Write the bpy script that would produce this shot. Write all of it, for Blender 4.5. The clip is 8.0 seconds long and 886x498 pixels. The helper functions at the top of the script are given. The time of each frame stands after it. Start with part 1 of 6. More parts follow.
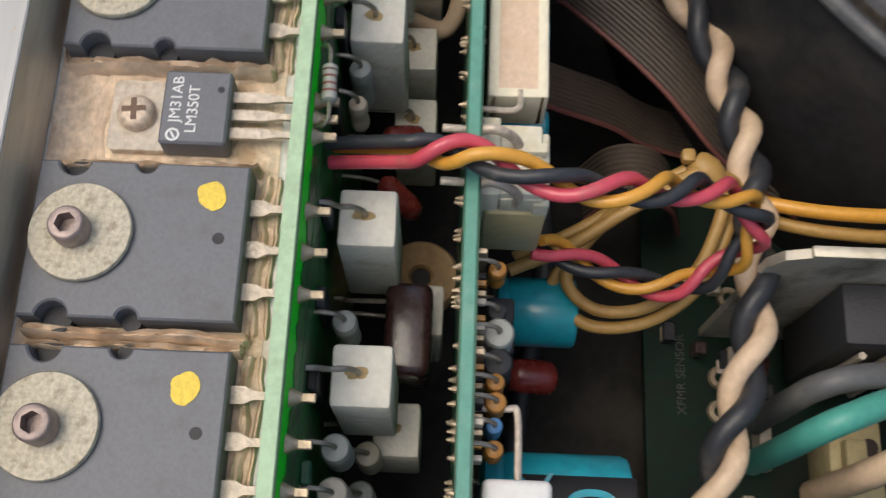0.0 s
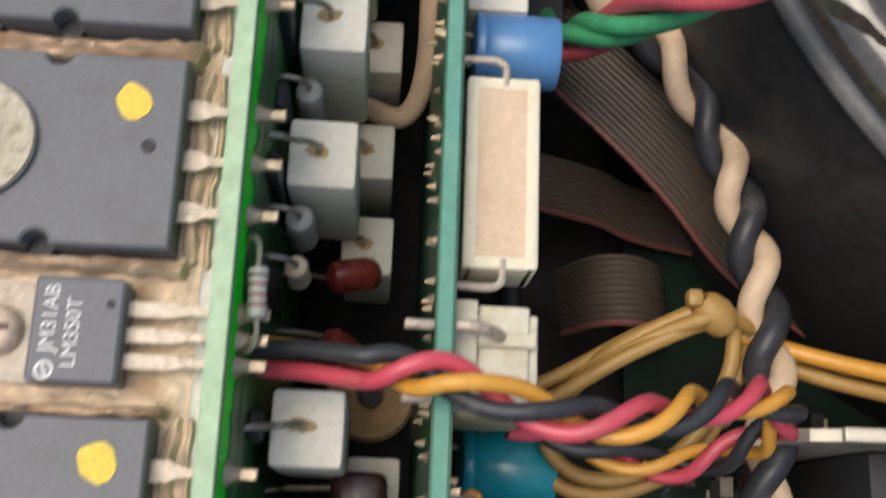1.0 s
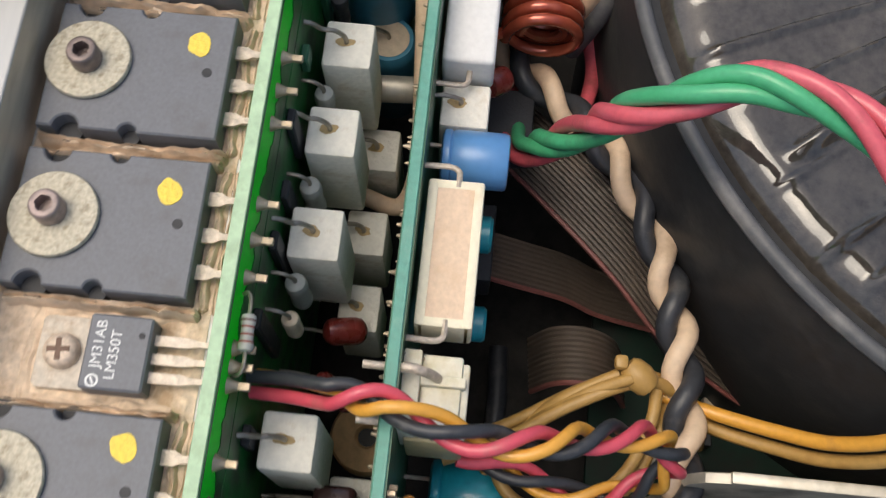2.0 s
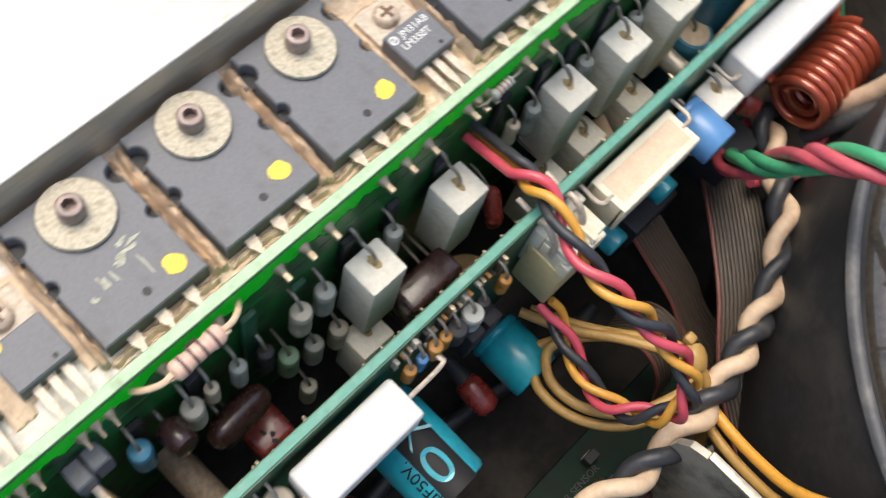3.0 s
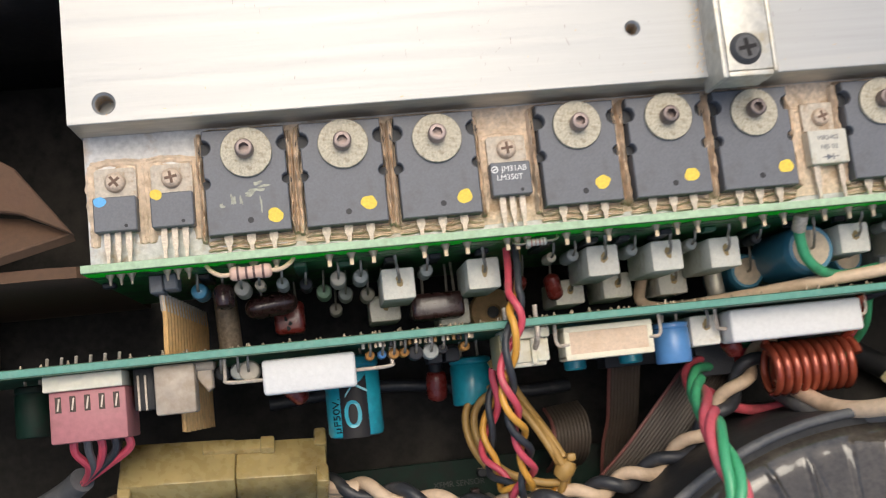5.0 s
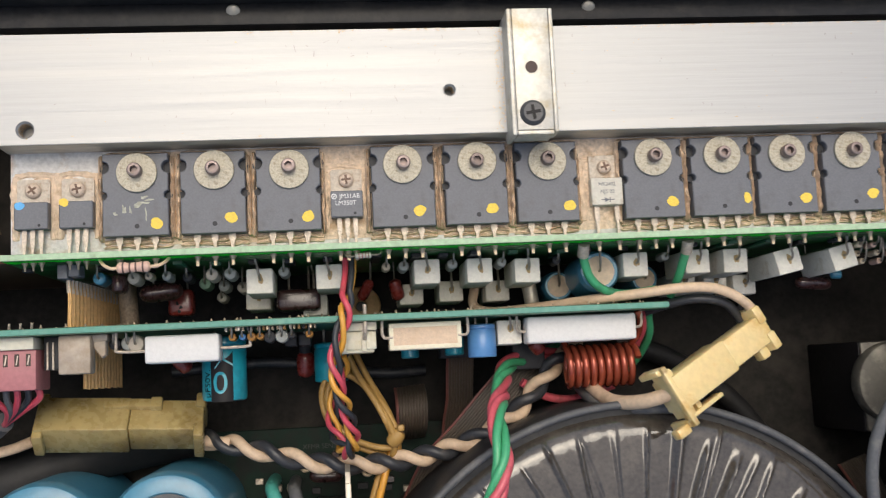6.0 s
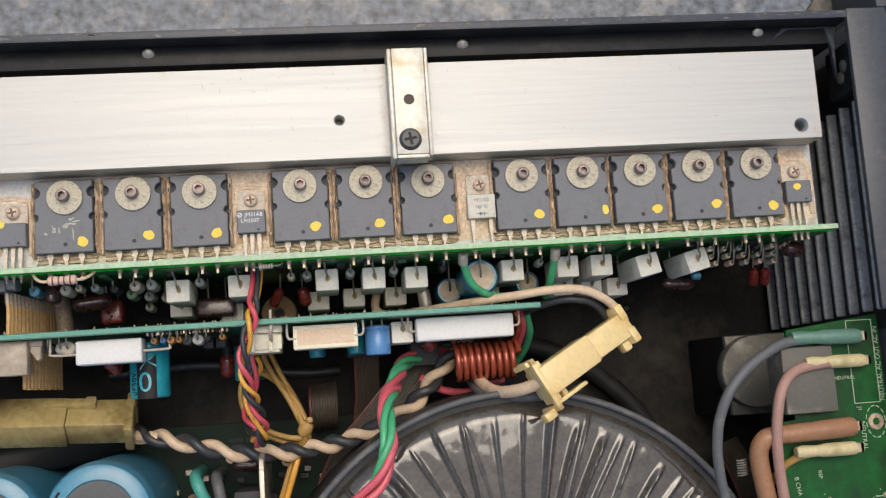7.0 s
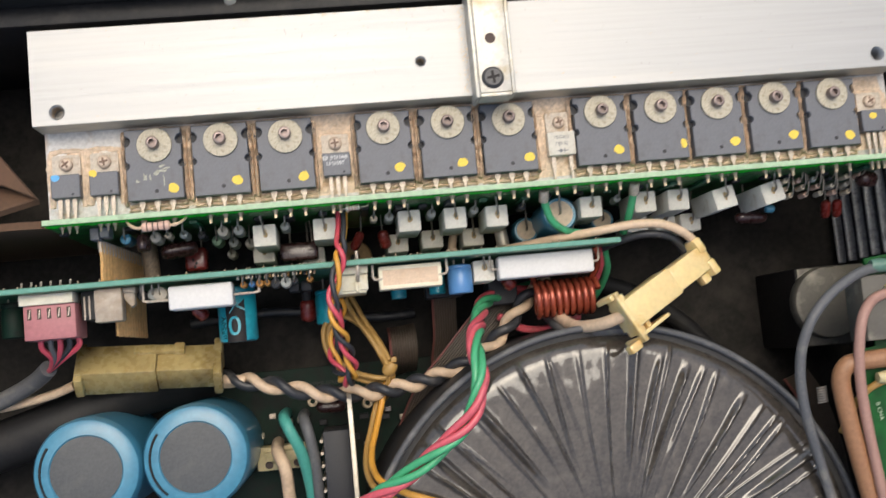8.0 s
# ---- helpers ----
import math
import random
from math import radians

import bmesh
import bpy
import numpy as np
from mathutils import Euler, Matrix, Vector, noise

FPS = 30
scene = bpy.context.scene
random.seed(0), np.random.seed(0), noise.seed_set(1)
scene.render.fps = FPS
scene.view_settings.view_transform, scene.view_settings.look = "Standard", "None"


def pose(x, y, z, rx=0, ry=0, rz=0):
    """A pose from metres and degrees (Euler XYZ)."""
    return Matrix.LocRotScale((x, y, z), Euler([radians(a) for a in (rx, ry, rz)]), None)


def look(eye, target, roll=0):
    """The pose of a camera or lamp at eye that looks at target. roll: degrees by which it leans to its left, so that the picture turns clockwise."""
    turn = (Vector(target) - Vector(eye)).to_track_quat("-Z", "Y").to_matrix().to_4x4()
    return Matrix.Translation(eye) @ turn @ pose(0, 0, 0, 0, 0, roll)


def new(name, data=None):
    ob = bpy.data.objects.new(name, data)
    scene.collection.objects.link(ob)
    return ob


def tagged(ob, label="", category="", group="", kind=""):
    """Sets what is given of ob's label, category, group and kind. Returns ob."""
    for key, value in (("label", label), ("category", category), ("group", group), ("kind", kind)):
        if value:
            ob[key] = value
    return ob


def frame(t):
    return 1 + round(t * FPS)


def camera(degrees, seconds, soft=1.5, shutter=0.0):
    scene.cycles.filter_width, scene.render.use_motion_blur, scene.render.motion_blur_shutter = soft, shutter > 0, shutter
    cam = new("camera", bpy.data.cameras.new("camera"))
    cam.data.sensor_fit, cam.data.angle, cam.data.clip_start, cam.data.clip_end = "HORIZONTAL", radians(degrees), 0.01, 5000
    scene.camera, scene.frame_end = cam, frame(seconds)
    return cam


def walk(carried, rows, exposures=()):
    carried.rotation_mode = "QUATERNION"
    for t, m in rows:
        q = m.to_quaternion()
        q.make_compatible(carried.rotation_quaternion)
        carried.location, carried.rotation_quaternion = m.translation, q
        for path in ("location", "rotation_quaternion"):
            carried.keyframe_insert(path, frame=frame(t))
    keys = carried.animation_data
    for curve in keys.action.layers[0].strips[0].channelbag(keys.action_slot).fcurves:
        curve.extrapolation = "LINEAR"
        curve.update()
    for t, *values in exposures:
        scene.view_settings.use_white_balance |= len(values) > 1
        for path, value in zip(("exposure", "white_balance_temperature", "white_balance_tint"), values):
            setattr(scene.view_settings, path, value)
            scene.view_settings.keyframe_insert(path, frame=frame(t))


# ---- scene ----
cam = camera(46.26, 8.0, 1.15, 0.25)
ROWS = [
    (0.0, -0.05891, -0.04479, 0.23322, 19.21, -0.57, -87.82),
    (0.5, -0.04537, -0.03446, 0.21187, 17.54, -1.37, -86.40),
    (1.0, -0.01660, -0.04099, 0.21335, 14.90, -3.90, -87.93),
    (1.2, -0.00858, -0.04796, 0.21483, 15.89, -2.24, -88.54),
    (2.3, -0.04169, -0.05792, 0.25751, 19.88, -1.87, -78.53),
    (2.5, -0.05256, -0.05719, 0.25914, 20.01, -4.59, -69.43),
    (3.0, -0.08690, -0.06968, 0.27116, 21.49, -8.72, -45.71),
    (3.5, -0.09563, -0.06351, 0.28192, 16.55, -10.70, -29.95),
    (4.0, -0.07571, -0.05468, 0.29620, 11.19, -8.91, -19.49),
    (4.2, -0.06807, -0.06278, 0.29871, 10.20, -8.03, -16.19),
    (5.3, -0.03388, -0.06041, 0.39322, 7.42, -5.63, -4.22),
    (5.5, -0.02099, -0.05881, 0.40520, 6.99, -5.84, -3.61),
    (6.0, -0.00222, -0.06564, 0.44132, 6.83, -5.34, -2.81),
    (6.5, 0.01278, -0.07242, 0.45969, 7.38, -5.86, -3.15),
    (7.0, 0.02616, -0.07478, 0.49058, 7.75, -6.03, -3.99),
    (7.5, 0.02088, -0.07504, 0.50822, 7.62, -5.70, -4.68),
    (8.0, -0.00064, -0.08294, 0.49257, 5.92, -5.06, -5.45),
]
walk(cam, [(t, pose(*p)) for t, *p in ROWS], [(t, ev, 6850, 7) for t, ev in ((0.0, 0.1), (0.5, 0.02), (1.0, 0.22), (2.5, 0.36), (3.0, 0.7), (3.5, 0.55), (4.0, 0.33), (5.5, 0.2), (6.5, 0.1), (7.5, 0.1), (8.0, 0.28))])

# ---- light ----
world = bpy.data.worlds.new("sky")
scene.world = world
world.use_nodes = True
wn = world.node_tree
sky = wn.nodes.new("ShaderNodeTexSky")
sky.sky_type = "NISHITA"
sky.sun_disc = False
sky.sun_elevation, sky.sun_rotation = radians(72), radians(2)
sky.dust_density, sky.ozone_density = 4.0, 0.6
wn.nodes["Background"].inputs[1].default_value = 0.15
wn.links.new(sky.outputs[0], wn.nodes["Background"].inputs[0])
sun_data = bpy.data.lights.new("sun", "SUN")
sun_data.energy, sun_data.angle, sun_data.color = 1.1, radians(40), (1.0, 0.95, 0.88)
sun = new("sun", sun_data)
sun.matrix_world = look((0.01, 0.30, 0.95), (0, 0, 0))

# ---- materials ----
MATS = {}


def material(name, color, rough=0.5, metal=0.0, vary=0.15, grain=900.0, bump=0.05, stain=None, stain_scale=90.0,
             stain_amount=0.5, coat=0.0, stretch=(1, 1, 1), transmission=0.0, sub=0.0, per_piece=0.0, spec=0.5, coat_rough=0.12, coat_ior=1.5, coat_wave=0.0):
    """A surface with grain at two scales: fine variation and bump, and larger stains of a second colour."""
    m = bpy.data.materials.new(name)
    m.use_nodes = True
    nt, b = m.node_tree, m.node_tree.nodes["Principled BSDF"]
    link = nt.links.new
    coord = nt.nodes.new("ShaderNodeTexCoord")
    mapping = nt.nodes.new("ShaderNodeMapping")
    mapping.inputs["Scale"].default_value = stretch
    link(coord.outputs["Object"], mapping.inputs[0])
    fine = nt.nodes.new("ShaderNodeTexNoise")
    fine.inputs["Scale"].default_value, fine.inputs["Detail"].default_value = grain, 6
    link(mapping.outputs[0], fine.inputs["Vector"])
    ramp = nt.nodes.new("ShaderNodeMapRange")
    ramp.inputs["To Min"].default_value, ramp.inputs["To Max"].default_value = 1 - vary * 1.6, 1 + vary * 1.6
    ramp.inputs["From Min"].default_value, ramp.inputs["From Max"].default_value = 0.2, 0.8
    link(fine.outputs[0], ramp.inputs[0])
    hsv = nt.nodes.new("ShaderNodeHueSaturation")
    hsv.inputs["Color"].default_value = (*color, 1)
    link(ramp.outputs[0], hsv.inputs["Value"])
    out = hsv.outputs[0]
    if stain:
        big = nt.nodes.new("ShaderNodeTexNoise")
        big.inputs["Scale"].default_value, big.inputs["Detail"].default_value = stain_scale, 8
        big.inputs["Roughness"].default_value = 0.65
        link(mapping.outputs[0], big.inputs["Vector"])
        cut = nt.nodes.new("ShaderNodeMapRange")
        cut.inputs["From Min"].default_value = 0.62 - 0.3 * stain_amount
        cut.inputs["From Max"].default_value = 0.80 - 0.3 * stain_amount
        link(big.outputs[0], cut.inputs[0])
        mix = nt.nodes.new("ShaderNodeMix")
        mix.data_type = "RGBA"
        link(cut.outputs[0], mix.inputs[0])
        link(out, mix.inputs[6])
        mix.inputs[7].default_value = (*stain, 1)
        out = mix.outputs[2]
    if per_piece:
        info = nt.nodes.new("ShaderNodeObjectInfo")
        span = nt.nodes.new("ShaderNodeMapRange")
        span.inputs["To Min"].default_value, span.inputs["To Max"].default_value = 1 - per_piece, 1 + per_piece
        link(info.outputs["Random"], span.inputs[0])
        second = nt.nodes.new("ShaderNodeHueSaturation")
        link(span.outputs[0], second.inputs["Value"])
        link(out, second.inputs["Color"])
        out = second.outputs[0]
    link(out, b.inputs["Base Color"])
    rr = nt.nodes.new("ShaderNodeMapRange")
    rr.inputs["To Min"].default_value, rr.inputs["To Max"].default_value = max(0.02, rough - 0.1), min(1, rough + 0.1)
    link(fine.outputs[0], rr.inputs[0])
    link(rr.outputs[0], b.inputs["Roughness"])
    b.inputs["Metallic"].default_value = metal
    b.inputs["Coat Weight"].default_value = coat
    b.inputs["Coat Roughness"].default_value = coat_rough
    b.inputs["Coat IOR"].default_value = coat_ior
    b.inputs["Specular IOR Level"].default_value = spec
    b.inputs["Transmission Weight"].default_value = transmission
    if sub:
        b.inputs["Subsurface Weight"].default_value = sub
        b.inputs["Subsurface Radius"].default_value = (0.004, 0.003, 0.002)
        b.inputs["Subsurface Scale"].default_value = 0.5
    if bump:
        bn = nt.nodes.new("ShaderNodeBump")
        bn.inputs["Strength"].default_value, bn.inputs["Distance"].default_value = bump * 4, 0.0004
        link(fine.outputs[0], bn.inputs["Height"])
        link(bn.outputs[0], b.inputs["Normal"])
    if coat_wave:
        wave = nt.nodes.new("ShaderNodeTexNoise")
        wave.inputs["Scale"].default_value, wave.inputs["Detail"].default_value = 260, 4
        cb = nt.nodes.new("ShaderNodeBump")
        cb.inputs["Strength"].default_value, cb.inputs["Distance"].default_value = coat_wave, 0.0012
        link(coord.outputs["Object"], wave.inputs["Vector"])
        link(wave.outputs[0], cb.inputs["Height"])
        link(cb.outputs[0], b.inputs["Coat Normal"])
    MATS[name] = m
    return m


ALU = material("brushed_aluminium", (0.375, 0.378, 0.378), 0.46, 0.55, 0.055, 700, 0.05, (0.455, 0.445, 0.425), 40, 0.45, stretch=(0.03, 1, 1))
ALU_WARM = material("warm_tinted_aluminium", (0.52, 0.46, 0.37), 0.5, 0.35, 0.12, 500, 0.08, (0.36, 0.29, 0.21), 90, 0.35, stretch=(0.25, 1, 1))
ALU_RAW = material("raw_aluminium", (0.69, 0.67, 0.64), 0.6, 0.25, 0.16, 600, 0.12, (0.50, 0.38, 0.27), 130, 0.36)
PASTE = material("dried_thermal_paste", (0.66, 0.52, 0.385), 0.9, 0, 0.2, 420, 0.25, (0.46, 0.33, 0.22), 240, 0.3)
PASTE_THIN = material("thin_paste_film", (0.70, 0.56, 0.42), 0.8, 0.0, 0.22, 800, 0.3, (0.46, 0.32, 0.20), 150, 0.45)
EPOXY = material("grey_epoxy", (0.136, 0.141, 0.156), 0.52, 0, 0.10, 1900, 0.03, (0.11, 0.11, 0.115), 140, 0.3)
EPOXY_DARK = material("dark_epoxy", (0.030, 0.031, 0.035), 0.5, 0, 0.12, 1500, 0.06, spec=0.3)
WASHER = material("speckled_zinc", (0.47, 0.43, 0.34), 0.6, 0.3, 0.22, 1500, 0.12, (0.26, 0.22, 0.15), 650, 0.33)
BOLT = material("browned_steel", (0.25, 0.195, 0.18), 0.45, 0.5, 0.2, 1200, 0.1, (0.12, 0.105, 0.10), 300, 0.4, per_piece=0.4)
BOLT_HOLE = material("socket_dark", (0.075, 0.052, 0.045), 0.6, 0.4, 0.1, 900, 0.05)
SCREW = material("dull_brass_screw", (0.62, 0.50, 0.39), 0.55, 0.25, 0.2, 1500, 0.12)
TAB = material("dusty_metal_tab", (0.58, 0.52, 0.44), 0.7, 0.25, 0.18, 900, 0.15, (0.40, 0.30, 0.21), 260, 0.45)
TIN = material("tinned_lead", (0.56, 0.48, 0.40), 0.5, 0.4, 0.18, 1200, 0.15, (0.42, 0.36, 0.28), 400, 0.35)
WIRE_METAL = material("dull_copper_lead", (0.34, 0.30, 0.25), 0.42, 0.75, 0.15, 900, 0.1)
SOLDER = material("solder", (0.44, 0.35, 0.25), 0.42, 0.6, 0.2, 800, 0.15)
YELLOW = material("yellow_paint", (0.84, 0.60, 0.085), 0.6, 0, 0.1, 1500, 0.15)
BLUE_PAINT = material("blue_paint", (0.12, 0.42, 0.75), 0.6, 0, 0.1, 1500, 0.1)
WHITE_PRINT = material("white_print", (0.72, 0.72, 0.70), 0.6, 0, 0.05, 1500, 0)
CERAMIC_DARK = material("grey_white_block", (0.58, 0.55, 0.47), 0.6, 0.0, 0.08, 700, 0.08, (0.45, 0.38, 0.27), 160, 0.3)
PCB_EDGE = material("board_edge_pale", (0.40, 0.55, 0.36), 0.6, 0, 0.12, 700, 0.1, (0.30, 0.40, 0.24), 240, 0.3)
PCB_EDGE2 = material("board_edge_teal", (0.10, 0.30, 0.235), 0.5, 0, 0.1, 700, 0.08, (0.16, 0.34, 0.27), 200, 0.3)
PCB_FACE = material("green_solder_mask", (0.008, 0.13, 0.025), 0.4, 0, 0.15, 300, 0.05, (0.012, 0.03, 0.014), 160, 0.55)
PCB_DARK = material("dark_green_mask", (0.02, 0.10, 0.05), 0.4, 0, 0.2, 300, 0.05, (0.015, 0.05, 0.03), 150, 0.4)
CEMENT = material("white_ceramic", (0.84, 0.80, 0.70), 0.7, 0, 0.06, 900, 0.12, (0.58, 0.48, 0.33), 130, 0.26, per_piece=0.08)
CEMENT_WHITE = material("clean_white_ceramic", (0.71, 0.70, 0.68), 0.6, 0, 0.04, 900, 0.08, (0.66, 0.62, 0.54), 60, 0.15)
CEMENT_CREAM = material("cream_ceramic", (0.78, 0.72, 0.55), 0.65, 0, 0.05, 900, 0.1, (0.70, 0.58, 0.38), 90, 0.25)
CEMENT_FILL = material("ochre_cement_fill", (0.70, 0.53, 0.385), 0.85, 0, 0.08, 900, 0.2, (0.62, 0.44, 0.29), 90, 0.4)
GLUE = material("ochre_stain", (0.48, 0.34, 0.16), 0.7, 0, 0.2, 900, 0.1)
BLACK_METAL = material("black_painted_steel", (0.016, 0.016, 0.017), 0.45, 0, 0.25, 600, 0.05, (0.045, 0.04, 0.036), 60, 0.3, spec=0.3)
FLANGE = material("blue_black_paint", (0.045, 0.05, 0.062), 0.42, 0, 0.15, 500, 0.08, (0.11, 0.09, 0.09), 120, 0.18)
DUSTY_BLACK = material("dusty_black", (0.020, 0.0185, 0.017), 0.75, 0, 0.3, 400, 0.1, (0.044, 0.039, 0.034), 45, 0.45, spec=0.2)
# Fins are black paint; the grey base holds the highlights along them.
FIN = material("fin_highlight_grey", (0.34, 0.343, 0.35), 0.45, 0, 0.2, 800, 0.08, (0.07, 0.07, 0.072), 120, 0.3)
ZINC = material("zinc_plate", (0.60, 0.575, 0.51), 0.5, 0.5, 0.12, 500, 0.08, (0.48, 0.40, 0.26), 110, 0.35)
RUST_TINT = material("rust_and_warm_tint", (0.50, 0.37, 0.22), 0.8, 0.0, 0.3, 900, 0.2)
TABLE = material("speckled_worktop", (0.12, 0.133, 0.158), 0.45, 0, 0.6, 220, 0.1, (0.36, 0.34, 0.32), 48, 0.34)
CARDBOARD = material("brown_cardboard", (0.11, 0.06, 0.034), 0.85, 0, 0.12, 500, 0.15, (0.12, 0.06, 0.035), 50, 0.3)
PVC_PINK = material("pink_red_wire", (0.60, 0.075, 0.11), 0.38, 0, 0.06, 900, 0.03, (0.42, 0.10, 0.10), 150, 0.2, coat=0.2)
PVC_ORANGE = material("orange_wire", (0.68, 0.33, 0.05), 0.4, 0, 0.06, 900, 0.03, (0.45, 0.22, 0.06), 150, 0.2, coat=0.2)
PVC_BLACK = material("black_wire", (0.032, 0.034, 0.04), 0.42, 0, 0.15, 900, 0.05, (0.09, 0.085, 0.08), 150, 0.25)
PVC_CREAM = material("cream_wire", (0.66, 0.49, 0.34), 0.5, 0, 0.08, 700, 0.05, (0.45, 0.31, 0.20), 90, 0.35)
PVC_OCHRE = material("ochre_wire", (0.42, 0.25, 0.075), 0.45, 0, 0.08, 900, 0.04, (0.33, 0.18, 0.05), 120, 0.4)
PVC_GREEN = material("green_wire", (0.06, 0.37, 0.17), 0.38, 0, 0.08, 900, 0.04, (0.05, 0.20, 0.10), 120, 0.3, coat=0.2)
PVC_RED = material("red_wire", (0.60, 0.10, 0.13), 0.38, 0, 0.08, 900, 0.04, (0.30, 0.06, 0.06), 120, 0.3, coat=0.2)
PVC_TEAL = material("teal_wire", (0.07, 0.33, 0.27), 0.4, 0, 0.08, 900, 0.04)
PVC_GREY = material("grey_wire", (0.105, 0.107, 0.112), 0.48, 0, 0.1, 900, 0.05, (0.20, 0.19, 0.17), 90, 0.35)
PVC_ROSE = material("dusty_rose_wire", (0.36, 0.205, 0.165), 0.5, 0, 0.08, 900, 0.05, (0.30, 0.17, 0.14), 90, 0.4)
PVC_COPPER = material("copper_brown_sleeve", (0.31, 0.155, 0.078), 0.45, 0, 0.12, 700, 0.05, (0.28, 0.13, 0.07), 90, 0.4)
NYLON = material("yellowed_nylon", (0.78, 0.60, 0.29), 0.32, 0, 0.06, 500, 0.04, (0.62, 0.37, 0.11), 60, 0.42, sub=0.4, coat=0.5)
NYLON_DULL = material("olive_nylon", (0.42, 0.32, 0.135), 0.28, 0, 0.08, 300, 0.03, (0.15, 0.095, 0.032), 34, 0.5, sub=0.35, coat=0.8)
NYLON_WHITE = material("ivory_nylon", (0.72, 0.68, 0.55), 0.45, 0, 0.06, 700, 0.04, (0.55, 0.48, 0.30), 110, 0.3, sub=0.15)
NYLON_TAN = material("tan_nylon", (0.56, 0.47, 0.26), 0.45, 0, 0.08, 700, 0.04, (0.40, 0.33, 0.17), 110, 0.3, sub=0.15)
PINK_PLASTIC = material("mauve_plastic", (0.42, 0.16, 0.17), 0.5, 0, 0.08, 700, 0.05, (0.30, 0.12, 0.12), 100, 0.3)
BLUE_SLEEVE = material("blue_capacitor_sleeve", (0.055, 0.225, 0.335), 0.36, 0, 0.08, 500, 0.03, (0.045, 0.18, 0.27), 70, 0.35, coat=0.4)
TEAL_SLEEVE = material("teal_capacitor_sleeve", (0.01, 0.30, 0.38), 0.35, 0, 0.1, 500, 0.03, (0.01, 0.17, 0.23), 90, 0.4, coat=0.4)
PALE_BLUE = material("pale_blue_sleeve", (0.085, 0.24, 0.50), 0.38, 0, 0.06, 500, 0.03, (0.09, 0.22, 0.45), 80, 0.35, coat=0.3)
LABEL_BLACK = material("dark_label", (0.012, 0.011, 0.012), 0.5, 0, 0.1, 500, 0.02, spec=0.25)
CAP_TOP = material("grey_capacitor_top", (0.085, 0.088, 0.09), 0.65, 0, 0.12, 900, 0.08, (0.12, 0.12, 0.115), 60, 0.4)
CAP_PALE = material("cream_rubber_bung", (0.62, 0.50, 0.36), 0.6, 0, 0.1, 700, 0.1)
WINE = material("wine_dipped_film", (0.045, 0.019, 0.018), 0.28, 0, 0.15, 500, 0.08, (0.13, 0.085, 0.07), 110, 0.22, coat=0.5)
RED_DIP = material("red_dipped", (0.21, 0.03, 0.024), 0.28, 0, 0.1, 500, 0.04, (0.13, 0.02, 0.018), 150, 0.3, coat=0.4)
GREEN_DIP = material("sage_dipped", (0.20, 0.31, 0.20), 0.5, 0, 0.1, 700, 0.08)
BEIGE_BODY = material("beige_resistor_body", (0.48, 0.43, 0.35), 0.5, 0, 0.1, 700, 0.08)
GREY_BODY = material("grey_resistor_body", (0.34, 0.35, 0.32), 0.5, 0, 0.12, 700, 0.08)
PINK_BODY = material("pale_pink_resistor_body", (0.64, 0.42, 0.33), 0.5, 0, 0.08, 700, 0.08)
BAND_DARK = material("dark_band", (0.11, 0.06, 0.055), 0.5)
BAND_RED = material("red_band", (0.22, 0.06, 0.05), 0.5)
ORANGE_DIP = material("orange_bead", (0.42, 0.19, 0.04), 0.4, 0, 0.1, 700, 0.05)
ENAMEL = material("enamelled_copper", (0.40, 0.085, 0.045), 0.22, 0.4, 0.1, 500, 0.04, (0.30, 0.05, 0.03), 90, 0.3, coat=0.5)
WOODY = material("ochre_ferrite_ring", (0.60, 0.40, 0.20), 0.7, 0, 0.15, 500, 0.15)
KAPTON = material("amber_flex_cable", (0.72, 0.42, 0.16), 0.35, 0.1, 0.12, 500, 0.05)
RIBBON = material("taupe_ribbon_cable", (0.085, 0.066, 0.051), 0.5, 0, 0.1, 500, 0.05, (0.11, 0.08, 0.06), 60, 0.4)
RIBBON_RED = material("red_edge_conductor", (0.20, 0.07, 0.06), 0.5)
CLAMP = material("frosted_taupe_plastic", (0.42, 0.35, 0.28), 0.45, 0, 0.12, 300, 0.06, (0.30, 0.23, 0.16), 90, 0.45, sub=0.3)
BROWN_TUBE = material("brown_speckled_tube", (0.22, 0.165, 0.115), 0.55, 0.1, 0.3, 900, 0.15)
SLEEVE_BLACK = material("black_rubber_sleeve", (0.014, 0.014, 0.015), 0.55, 0, 0.2, 600, 0.06, (0.03, 0.028, 0.026), 60, 0.3, spec=0.3)
RUBBER = material("grey_rubber_rim", (0.085, 0.086, 0.09), 0.55, 0, 0.12, 600, 0.06, (0.19, 0.18, 0.17), 80, 0.35)
WRAP = material("clear_film_over_dark_tape", (0.050, 0.042, 0.034), 0.7, 0, 0.3, 700, 0.25, (0.085, 0.072, 0.058), 110, 0.42, coat=1.0, spec=0.1, coat_rough=0.06, coat_ior=1.75, coat_wave=0.03)
CUP = material("dusty_black_wrap", (0.026, 0.026, 0.027), 0.5, 0, 0.25, 500, 0.05, (0.05, 0.048, 0.045), 70, 0.35, spec=0.4)
SCREW_BLACK = material("blackened_screw", (0.075, 0.075, 0.078), 0.45, 0.3, 0.15, 900, 0.08)
RELAY_GREY = material("grey_relay_plastic", (0.105, 0.098, 0.083), 0.6, 0, 0.1, 600, 0.06, (0.26, 0.24, 0.2), 80, 0.3)
STEEL = material("satin_steel", (0.52, 0.48, 0.40), 0.45, 0.6, 0.12, 500, 0.06, (0.40, 0.35, 0.27), 60, 0.4)
